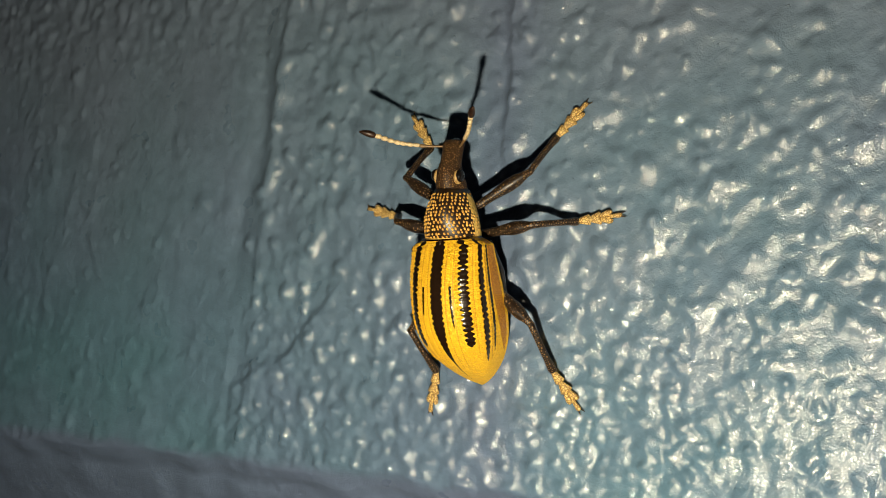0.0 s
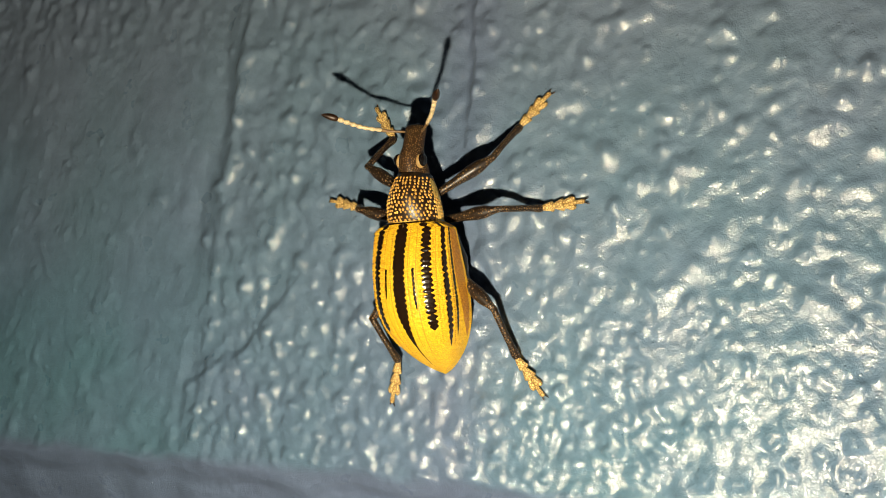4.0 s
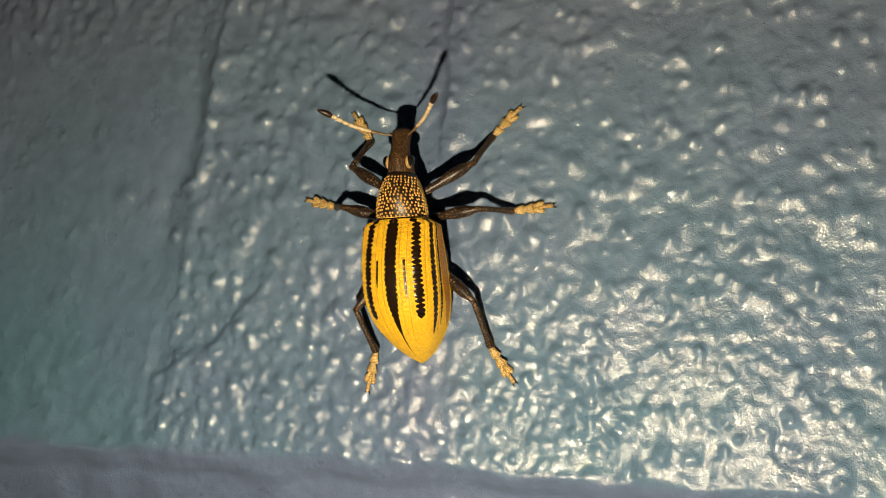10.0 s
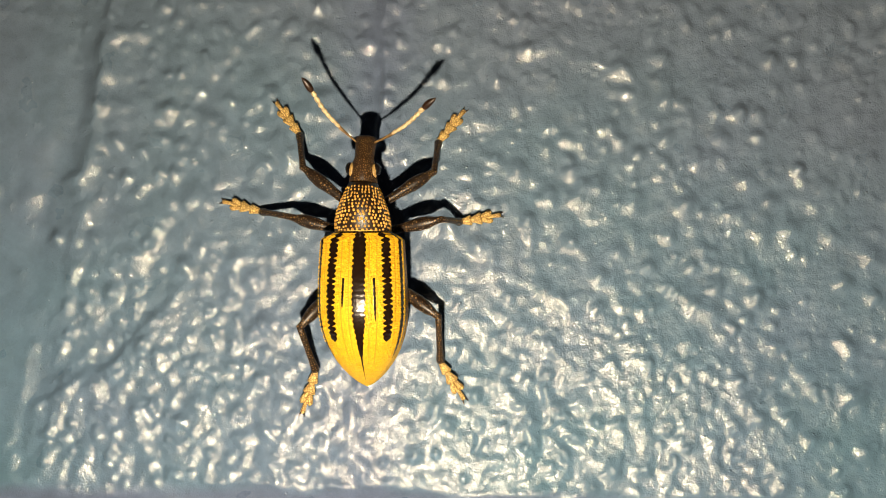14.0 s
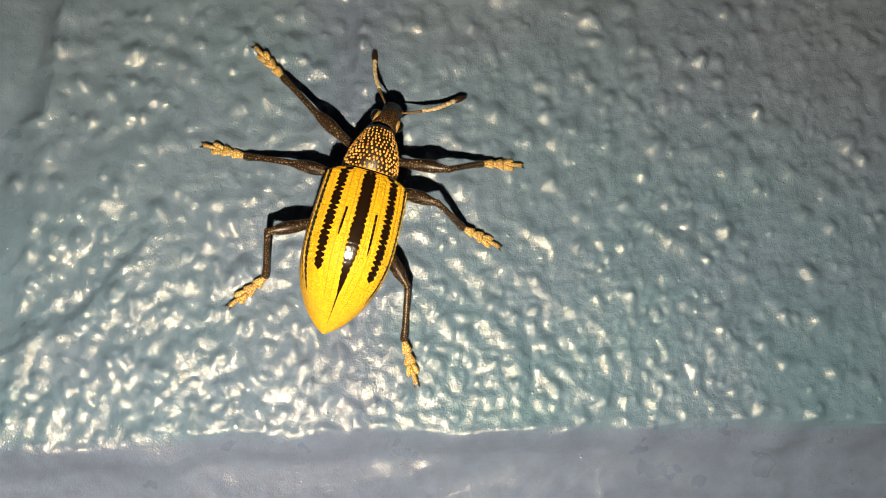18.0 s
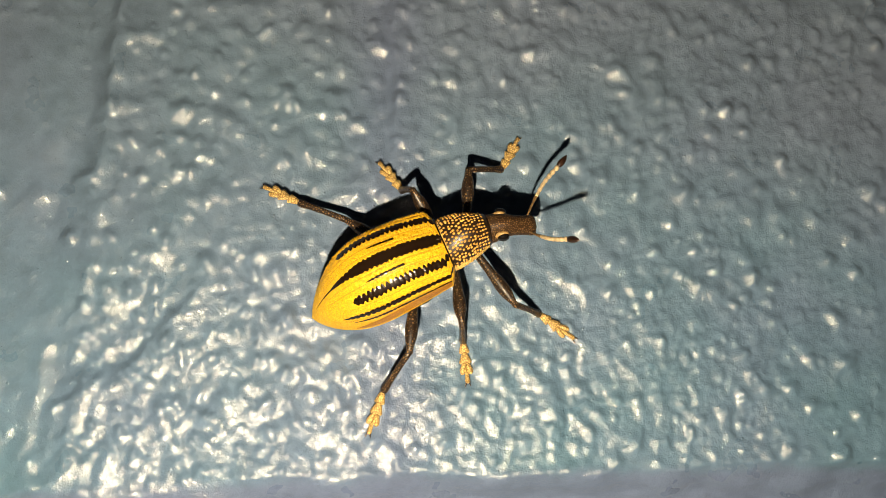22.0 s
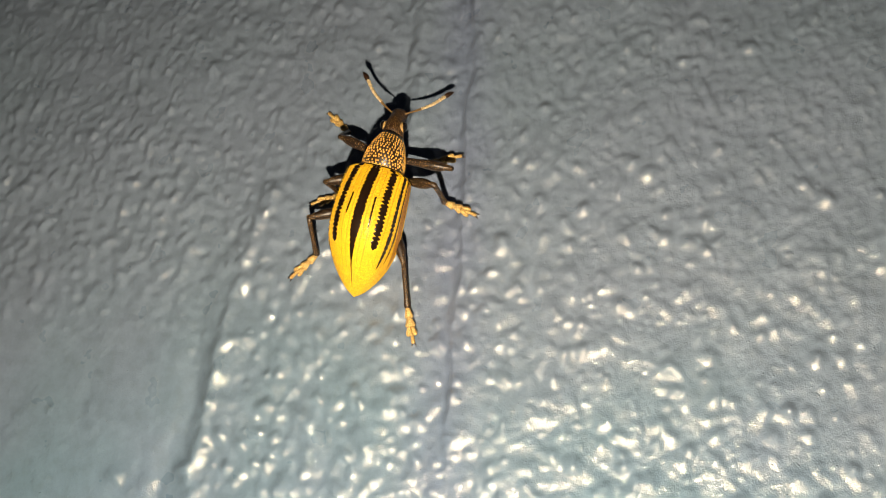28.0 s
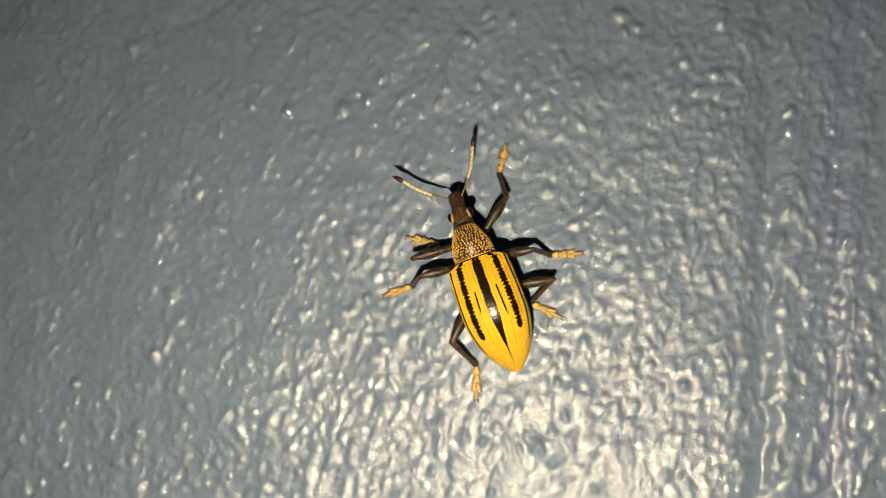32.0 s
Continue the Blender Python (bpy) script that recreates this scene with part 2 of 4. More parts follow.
DROPS_LEFT = [(-8.4, 11.9), (-14.6, 10.0), (-5.2, 9.7), (-18.3, -4.7), (-11.4, -6.6), (-10.4, -9.5), (-18.0, -11.1), (-20.3, -7.9), (-15.2, -15.9), (-15.8, -6.0), (-18.0, 4.1), (-11.0, 1.0),
              (-15.4, -1.4), (-23.5, -0.7), (-22.5, 4.2), (-15.4, 7.4), (-16.7, 2.1), (-15.0, 3.8), (-21.1, 2.0), (-20.2, -0.4), (-29.4, -1.5), (-24.3, -4.6), (-33.0, -23.8), (-29.5, -25.4),
              (-15.3, -23.4), (-10.8, -22.5), (1.9, -21.3), (-1.1, -21.9), (-2.0, -22.0), (0.6, -21.6), (-11.2, -22.1), (-12.9, -23.0)]
DROPS_HIGH = [(1.9, 29.9), (10.2, 23.7), (9.2, 28.8), (14.0, 37.6), (17.9, 34.6), (12.7, 33.7), (13.8, 29.6), (1.9, 21.5), (5.3, 20.7), (8.7, 24.6), (14.2, 19.7), (11.4, 18.4),
              (22.7, 21.3), (21.2, 22.7), (15.2, 22.8), (-0.9, 18.1), (4.4, 17.8), (-33.6, 22.9), (-32.8, 14.6), (-43.8, 22.7), (-28.1, 34.4), (-59.4, 5.8), (-45.1, 9.1), (-20.0, 22.1),
              (-13.5, 20.8), (-68.8, 65.5), (-37.8, 68.5), (-24.7, 71.4), (-56.4, 60.8), (-53.0, 60.6), (-48.1, 61.2), (-45.9, 62.2), (-58.2, 49.5), (-61.8, 37.7), (-68.6, 34.4), (-61.2, 43.2),
              (-60.3, 52.2), (-45.5, 49.8), (-62.2, 31.3), (-29.4, 55.5), (-49.2, 42.7), (-23.7, 65.4), (-17.8, 65.1)]
# burst bubbles: a drop in a ring-shaped moat, (x, z, radius)
PITS = [(2.8, -15.9, 1.0), (5.1, -13.1, 1.0), (7.6, -11.4, 0.8), (7.9, -13.6, 0.9), (9.7, -13.2, 1.0), (6.8, -16.2, 0.9), (15.6, -11.8, 0.6), (15.1, -14.5, 0.8),
        (13.2, -5.6, 1.0), (8.9, -16.4, 0.8), (3.1, -10.9, 0.7), (11.3, -8.2, 0.9), (18.0, -5.6, 0.8), (-28.8, 35.1, 0.9), (-20.8, 38.4, 0.9),
        (-31.4, 35.2, 0.8), (-20.9, 35.2, 0.9), (-23.4, 38.0, 0.7), (-26.0, 36.8, 0.9), (-19.7, 41.7, 0.8), (21.8, -12.7, 0.9), (19.0, -16.0, 0.7), (17.6, -11.2, 0.7)]


def filtered(rng, nx, nz, wave, width, stretch=1.0):
    """Noise of about one wavelength (millimetres), spread 1; stretch over 1 draws it out upwards."""
    spectrum = np.fft.fft2(rng.standard_normal((nz, nx)))
    fx, fz = np.meshgrid(np.fft.fftfreq(nx, CELL), np.fft.fftfreq(nz, CELL) * stretch)
    f = np.hypot(fx, fz)
    keep = np.exp(-((f - 1 / wave) / (width / wave)) ** 2)
    h = np.fft.ifft2(spectrum * keep).real
    return h / h.std()


def step(x, a, b):
    s = np.clip((x - a) / (b - a), 0, 1)
    return s * s * (3 - 2 * s)


def bump(x, z, h, cx, cz, r, height, stretch=1.0, lean=0.0):
    """Adds a round-topped drop of paint to the relief h."""
    n = int(2.2 * r * max(1.0, stretch) / CELL) + 1
    i, j = int(round((cx - X0) / CELL)), int(round((cz - Z0) / CELL))
    rows, cols = slice(max(0, j - n), j + n + 1), slice(max(0, i - n), i + n + 1)
    dx, dz = x[rows, cols] - cx, z[rows, cols] - cz
    u, v = dx * math.cos(lean) + dz * math.sin(lean), dz * math.cos(lean) - dx * math.sin(lean)
    h[rows, cols] += height * np.exp(-((u / r) ** 2 + (v / (r * stretch)) ** 2) ** 1.15)


def left_edge(z):
    """Where the thick coat ends on its left side."""
    return -23.6 + 0.05 * np.clip(z, -20, 18) - 1.0 * step(-z, 4, 14) + 3.0 * step(z, 16, 30)


def crease(x):
    """The rim of the thick coat at its lower left corner."""
    k = np.clip(x + 24.8, 0, 12)
    return -15.2 + 0.35 * k + 0.06 * k * k


def wall_relief():
    rng = np.random.default_rng(7)
    xs, zs = np.arange(X0, X1 + CELL / 2, CELL), np.arange(Z0, Z1 + CELL / 2, CELL)
    x, z = np.meshgrid(xs, zs)
    nz, nx = x.shape
    worm = filtered(rng, nx, nz, 1.8, 0.5, 1.2)
    stipple = filtered(rng, nx, nz, 1.15, 0.35)
    coarse = filtered(rng, nx, nz, 5.5, 0.5)
    wide = filtered(rng, nx, nz, 18.0, 0.6)
    fine = filtered(rng, nx, nz, 0.62, 0.3)
    patch = filtered(rng, nx, nz, 12.0, 0.6)
    brush = filtered(rng, nx, nz, 2.6, 0.45, 4.0)
    edge = left_edge(z) + 0.35 * wide + 0.25 * coarse * step(z, 12, 24)
    upper = step(z, 14, 27)
    high = step(z, 22, 38)
    left = 1 - step(x, edge - 1.5 - 10 * upper, edge + 2 + 14 * upper)
    calm = left * (1 - 0.85 * step(z, 8, 21))
    smooth_right = step(x, 1, 12) * step(z - 0.35 * np.clip(x - 14, 0, 30), -13, -2) * (1 - 0.75 * upper)
    smooth_right = np.maximum(smooth_right, step(x, 19, 26) * (1 - upper))
    low = (1 - step(z, -14, -4)) * (1 - calm) * (1 - 0.8 * step(x, 18, 25))
    far_left = high * step(-x, 34, 56)

    quiet = step(x, 6, 14) * (1 - step(z, -9, -3))

    # wrinkled skin of the coat: strong below, faint on the smooth parts
    skin = 0.020 + 0.003 * low + 0.010 * (1 - smooth_right) * (1 - calm) - 0.008 * smooth_right * (1 - upper) - 0.010 * calm - 0.006 * far_left - 0.010 * upper
    skin = np.clip(skin * (1 + 0.3 * patch) * (1 - 0.35 * quiet), 0.004, None)
    h = skin * (0.5 * np.tanh(1.2 * worm) + 0.6 * worm)
    h += (0.011 + 0.010 * low + 0.006 * high) * (1 - 0.5 * calm) * (1 - 0.3 * quiet) * stipple
    h += (0.0038 + 0.0058 * low) * (1 - 0.5 * calm) * fine
    h += 0.045 * coarse * (1 - 0.5 * calm) * (1 - 0.35 * quiet) + 0.07 * wide - 0.05
    h += 0.010 * calm * (1 - upper) * brush
    # the wall comes forward a little to the right
    h += 0.0011 * np.clip(x - 1, 0, None) ** 2

    field = left * step(z, 7, 15) * (1 - high)
    h += 0.013 * field * stipple + 0.012 * field * worm

    # drops of paint, strewn evenly: large ones, then spatter
    for gap, base, spread, r0, r1 in ((1.42, 0.075, 0.185, 0.32, 0.30), (1.0, 0.035, 0.10, 0.20, 0.15)):
        spatter = r0 < 0.3
        for row in range(int((Z1 - Z0) / (gap * 0.87))):
            for col in range(int((X1 - X0) / gap)):
                cx = X0 + (col + 0.5 * (row % 2) + rng.uniform(-0.45, 0.45)) * gap
                cz = Z0 + (row + rng.uniform(-0.45, 0.45)) * gap * 0.87
                chance, tall, turn, size, long = rng.random(5)
                i, j = min(nx - 1, max(0, int((cx - X0) / CELL))), min(nz - 1, max(0, int((cz - Z0) / CELL)))
                flat, soft_part, top = smooth_right[j, i], calm[j, i], upper[j, i]
                if spatter:
                    share = 0.62 + 0.25 * top - 0.2 * soft_part
                else:
                    share = 0.80 + 0.2 * low[j, i] - 0.38 * flat - 0.62 * soft_part + 0.1 * patch[j, i] - 0.25 * far_left[j, i] - 0.3 * quiet[j, i]
                if chance > share:
                    continue
                height = (base + spread * tall ** 1.5) * (1 - 0.35 * far_left[j, i]) * (1 - 0.4 * soft_part * (1 - 0.6 * upper[j, i])) * (1 - 0.15 * top)
                bump(x, z, h, cx, cz, (r0 + r1 * size) * (1 - 0.3 * top) * (1 - 0.18 * low[j, i]), height, 1.0 + 0.8 * long ** 2 + 0.35 * top, (turn - 0.5) * 2.6 * (1 - 0.6 * top))
    for k, (cx, cz) in enumerate(DROPS_RIGHT + DROPS_LEFT + DROPS_HIGH):
        bump(x, z, h, cx, cz, 0.52 + 0.1 * math.sin(k * 2.4), 0.31 + 0.06 * math.sin(k * 1.7))

    # the thick coat stands proud of the wall to its left
    ledge = (1 - step(z, 8, 18)) * step(z, -9, -3)
    h -= (0.26 - 0.14 * upper) * (1 - step(x, edge - 1.2 - 1.2 * upper, edge + 0.7 + 1.2 * upper + 0.15 * np.tanh(worm))) * (1 - step(z, 18, 34))
    h -= 0.12 * np.exp(-((x - edge + 1.3) / 0.9) ** 2) * ledge
    across = (z - crease(x) - 0.25 * coarse) * 0.8
    h -= 0.34 * step(across, -0.35, 0.45) * (1 - step(across, 1.5, 6)) * step(x, -25.5, -24.3) * (1 - step(x, -18.5, -14.0))
    h -= 0.2 * np.exp(-((x + 24.9 - 0.12 * coarse) / 0.6) ** 2) * step(z, -21, -19) * (1 - step(z, -16, -14.5))

    # beads of paint along the edge of the thick coat
    for k in range(24):
        cz = -7 + 1.25 * k + rng.uniform(-0.4, 0.4)
        bump(x, z, h, float(left_edge(cz)) + 0.9 + rng.uniform(-0.3, 0.5), cz, 0.5 + 0.2 * rng.random(), 0.16 + 0.14 * rng.random(), 1.4)

    # two upright seams
    wander = -3.9 - 0.028 * np.clip(z - 10, 0, 60) + 0.10 * coarse + 0.08 * patch + 0.09 * np.tanh(worm)
    run = step(z, -4, 8) * (1 - 0.5 * step(z, 44, 58))
    h -= 0.18 * np.exp(-((x - wander + 0.1) / 0.24) ** 2) * run * (0.8 + 0.2 * np.tanh(coarse))
    h -= (0.50 + 0.08 * np.tanh(coarse)) * step(wander - x, -0.15, 0.6) * run * (1 - step(wander - x, 0.8, 6))
    wander = -10.6 - 0.045 * (z - 40) + 0.2 * coarse
    h -= 0.70 * np.exp(-((x - wander) / np.where(x > wander, 0.7, 1.5)) ** 2) * step(z, 20, 34)

    for cx, cz, r in PITS:
        d = np.hypot(x - cx, (z - cz) * 0.85)
        near = d < 4 * r
        h[near] += -0.13 * (0.6 + 0.5 * np.tanh(stipple[near])) * np.exp(-((d[near] - 0.8 * r) / (0.34 * r)) ** 2) + 0.06 * np.exp(-(d[near] / (0.5 * r)) ** 2)

    # the wall turns back along its foot
    foot = -18.95 + 0.045 * x - 0.027 * np.clip(x, 0, None) - 0.0004 * x * x * (x < 0) + 0.14 * coarse
    below = foot - z
    h = h * (1 - 0.8 * step(below, -0.2, 0.5) * (1 - 0.35 * step(below, 3.0, 4.4))) - 1.2 * step(below, -0.1, 2.0) - 0.55 * np.clip(below - 1.2, 0, None)
    return x, z, h


def grid_mesh(name, x, y, z):
    nz, nx = x.shape
    me = bpy.data.meshes.new(name)
    co = np.stack([x, y, z], -1).reshape(-1, 3).astype(np.float32) * MM
    i = np.arange(nx * nz, dtype=np.int32).reshape(nz, nx)
    quads = np.stack([i[:-1, :-1], i[:-1, 1:], i[1:, 1:], i[1:, :-1]], -1).reshape(-1)
    count = quads.size // 4
    me.vertices.add(nx * nz)
    me.vertices.foreach_set("co", co.reshape(-1))
    me.loops.add(quads.size)
    me.loops.foreach_set("vertex_index", quads)
    me.polygons.add(count)
    me.polygons.foreach_set("loop_start", np.arange(0, quads.size, 4, dtype=np.int32))
    me.update(calc_edges=True)
    me.validate()
    me.shade_smooth()
    return me


RELIEF = wall_relief()


def wall_height(x, z, r=0.55):
    """The highest point of the paint round (x, z), millimetres."""
    n = int(r / CELL)
    i, j = int((x - X0) / CELL), int((z - Z0) / CELL)
    return float(RELIEF[2][j - n:j + n + 1, i - n:i + n + 1].max())


def build_wall():
    x, z, h = RELIEF
    # the sheet's rim runs straight back into the masonry behind it
    me = grid_mesh("wall", x, -h, z)
    me.materials.append(PAINT)
    wall = tagged(new("wall", me), "teal gloss painted wall with lumpy orange peel texture and raised seams", "wall", kind="structure")
    bm = bmesh.new()
    for x0, x1, z0, z1 in ((-600, X0, -600, 600), (X1, 600, -600, 600), (X0, X1, Z1, 600), (X0, X1, -600, Z0)):
        y0 = 12.5 if z1 == Z0 else 0.6
        bmesh.ops.create_cube(bm, size=1, matrix=Matrix.LocRotScale(Vector(((x0 + x1) / 2, y0 + 30, (z0 + z1) / 2)) * MM, None, Vector(((x1 - x0), 60, (z1 - z0))) * MM))
    masonry = mesh_object("wall_masonry", bm, PAINT, False)
    tagged(masonry, "teal painted masonry round the lit patch of wall", "wall", kind="structure")


build_wall()


# ---- the weevil; its space: x to its right, y ahead, z off the wall, millimetres from the point under its shoulders ----
def back(u, v, lift=0.0):
    """A point of the wing cases: u from -1 (left margin) to 1 (right), v from 0 (shoulders) to 1 (tip)."""
    y = 0.16 * abs(u) ** 2 * max(0, 1 - 8 * v) - 9.15 * v
    w = 2.62 * (min(1, (v + 0.02) / 0.07) ** 0.35 * 0.93 if v < 0.05 else 0.93 + 0.07 * math.sin(min(1, v / 0.45) * math.pi / 2))
    if v > 0.45:
        k = (v - 0.45) / 0.55
        w *= max(0.0, 1 - k ** 2.25) ** 0.79
    top = 5.65 + 0.85 * math.sin(min(1, v / 0.35) * math.pi / 2) - 5.65 * max(0, (v - 0.3) / 0.7) ** 3.0
    low = 3.9 - 3.1 * v
    a = u * math.pi * 0.5
    x = (w + lift) * math.sin(a)
    z = low + max(0.02, top - low + lift) * math.cos(a) ** 0.5 if abs(u) < 1 else low
    return Vector((x, y, z)) * MM


def elytron(weevil, side):
    bm = bmesh.new()
    nu, nv = 14, 40
    rows = [[back(side * k / nu, j / nv) for k in range(nu + 1)] for j in range(nv + 1)]
    under = [[Vector((p.x * 0.96, p.y, p.z - 0.12 * MM)) for p in r] for r in rows]
    loft(bm, rows, close=False, caps=False)
    loft(bm, under, close=False, caps=False)
    bmesh.ops.remove_doubles(bm, verts=bm.verts, dist=1e-7)
    bmesh.ops.recalc_face_normals(bm, faces=bm.faces)
    return part("wing_case", bm, YELLOW, weevil, "yellow scaled wing case with black stripes")


def stripe(case, side, u0, u1, v0, v1, taper=0.12, teeth=0.0, count=36, drift=0.0, bead=0.0):
    """A bare black band on a wing case with scalloped edges, from u0 (inner) to u1 (outer), drifting outwards on its way back; beads stand along it."""
    bm = bmesh.new()
    n = 7 * count
    rings = []
    for j in range(n + 1):
        k = j / n
        v = v0 + (v1 - v0) * k
        share = min(1, (1 - k) / taper + 0.08) ** 0.6 * min(1, k / 0.02 + 0.5)
        bites = []
        for phase in (0.0, 0.7):
            wave = abs(math.sin(k * count * math.pi + phase))
            bites.append(share * (1 - 2 * teeth * (1 - wave) * (0.8 + 0.3 * math.sin(k * 31 + u0 * 40 + phase))))
        mid, half = (u0 + u1) / 2 + drift * k, (u1 - u0) / 2
        ends = (mid - half * bites[0], mid + half * bites[1]) if u0 > 0 else (0.0, u1 * bites[1])
        knob = bead * (0.65 + 0.35 * math.sin(k * 47 + u1 * 30)) * abs(math.sin(k * count * math.pi + 0.35)) ** 1.5 * share
        rings.append([back(side * (ends[0] + (ends[1] - ends[0]) * s), v, 0.025 + knob * r) for s, r in ((0, 0), (0.2, 0.7), (0.35, 1), (0.5, 0.5), (0.65, 1), (0.8, 0.7), (1, 0))])
    loft(bm, rings, close=False, caps=False)
    bmesh.ops.recalc_face_normals(bm, faces=bm.faces)
    return part("stripe", bm, BLACK, case, "bare black stripe")


def flank(case, side):
    """The amber side of a wing case under its outermost stripe."""
    bm = bmesh.new()
    loft(bm, [[back(side * (0.995 - 0.10 * (1 - (j / 40) ** 3) * (1 - k / 6)), 0.03 + 0.72 * j / 40, 0.012 + 0.012 * math.sin(math.pi * k / 6)) for k in range(7)] for j in range(41)], close=False, caps=False)
    bmesh.ops.recalc_face_normals(bm, faces=bm.faces)
    part("flank", bm, AMBER, case, "amber orange side margin")


def rim(case, side):
    """The narrow black front edge of a wing case."""
    bm = bmesh.new()
    loft(bm, [[back(side * k / 20, v, lift) for k in range(21)] for v, lift in ((0.0, -0.05), (0.0005, 0.03), (0.006, 0.035), (0.012, 0.015))], close=False, caps=False)
    bmesh.ops.recalc_face_normals(bm, faces=bm.faces)
    part("front_rim", bm, BLACK, case, "narrow black front edge")


def puncture_row(case, u, v0, v1, step_v=0.0135):
    """One row of fine dark pits along a wing case."""
    bm = bmesh.new()
    for k in range(int((v1 - v0) / step_v)):
        v = v0 + k * step_v
        corner = [back(u + 0.013 * math.cos(a), v + 0.0045 * math.sin(a), 0.012) for a in (2 * math.pi * j / 6 for j in range(6))]
        bm.faces.new([bm.verts.new(c) for c in corner])
    bmesh.ops.recalc_face_normals(bm, faces=bm.faces)
    tagged(part("pitting", bm, PIT, case), "row of fine amber pits", kind="stuff")


def bead_row(case, side, u, v0, v1, drift=0.0, step_v=0.0165):
    """One row of raised yellow granules along a wing case."""
    bm = bmesh.new()
    for k in range(int((v1 - v0) / step_v)):
        v = v0 + (k + 0.2 * math.sin(k * 2.3 + u * 50)) * step_v
        mid = side * (u + drift * (v - v0) / 0.68 + 0.004 * math.sin(k * 1.7))
        size = 0.85 + 0.25 * math.sin(k * 3.1 + u * 20)
        outer = [bm.verts.new(back(mid + 0.021 * size * math.cos(q), v + 0.0072 * size * math.sin(q), 0.0)) for q in (2 * math.pi * j / 7 for j in range(7))]
        inner = [bm.verts.new(back(mid + 0.013 * size * math.cos(q), v + 0.0045 * size * math.sin(q), 0.06)) for q in (2 * math.pi * j / 7 for j in range(7))]
        top = bm.verts.new(back(mid, v, 0.075))
        for j in range(7):
            bm.faces.new((outer[j], outer[(j + 1) % 7], inner[(j + 1) % 7], inner[j]))
            bm.faces.new((inner[j], inner[(j + 1) % 7], top))
    bmesh.ops.recalc_face_normals(bm, faces=bm.faces)
    tagged(part("beading", bm, YELLOW, case), "row of fine yellow granules", kind="stuff")


def ring(y, w, top, low, n=20):
    mid, half = (top + low) / 2, (top - low) / 2
    return [Vector((w * math.cos(a), y, mid + half * math.sin(a))) * MM for a in (2 * math.pi * k / n for k in range(n))]


def body_part(name, rings, mat, weevil, label=""):
    bm = bmesh.new()
    loft(bm, [ring(*r) for r in rings])
    bmesh.ops.recalc_face_normals(bm, faces=bm.faces)
    return part(name, bm, mat, weevil, label)


def ball(bm, centre, radii, seg=12):
    bmesh.ops.create_uvsphere(bm, u_segments=seg, v_segments=max(6, seg // 2 + 2), radius=1,
                              matrix=Matrix.LocRotScale(Vector(centre) * MM, None, Vector(radii) * MM))


LEGS = {  # hip (x, y, z), femur, tibia, tarsus lengths
    "front": ((0.85, 1.9, 2.8), 4.0, 3.4, 2.95),
    "mid": ((1.1, 0.3, 2.5), 3.7, 3.15, 2.85),
    "hind": ((1.3, -2.5, 2.3), 4.0, 3.35, 2.95),
}


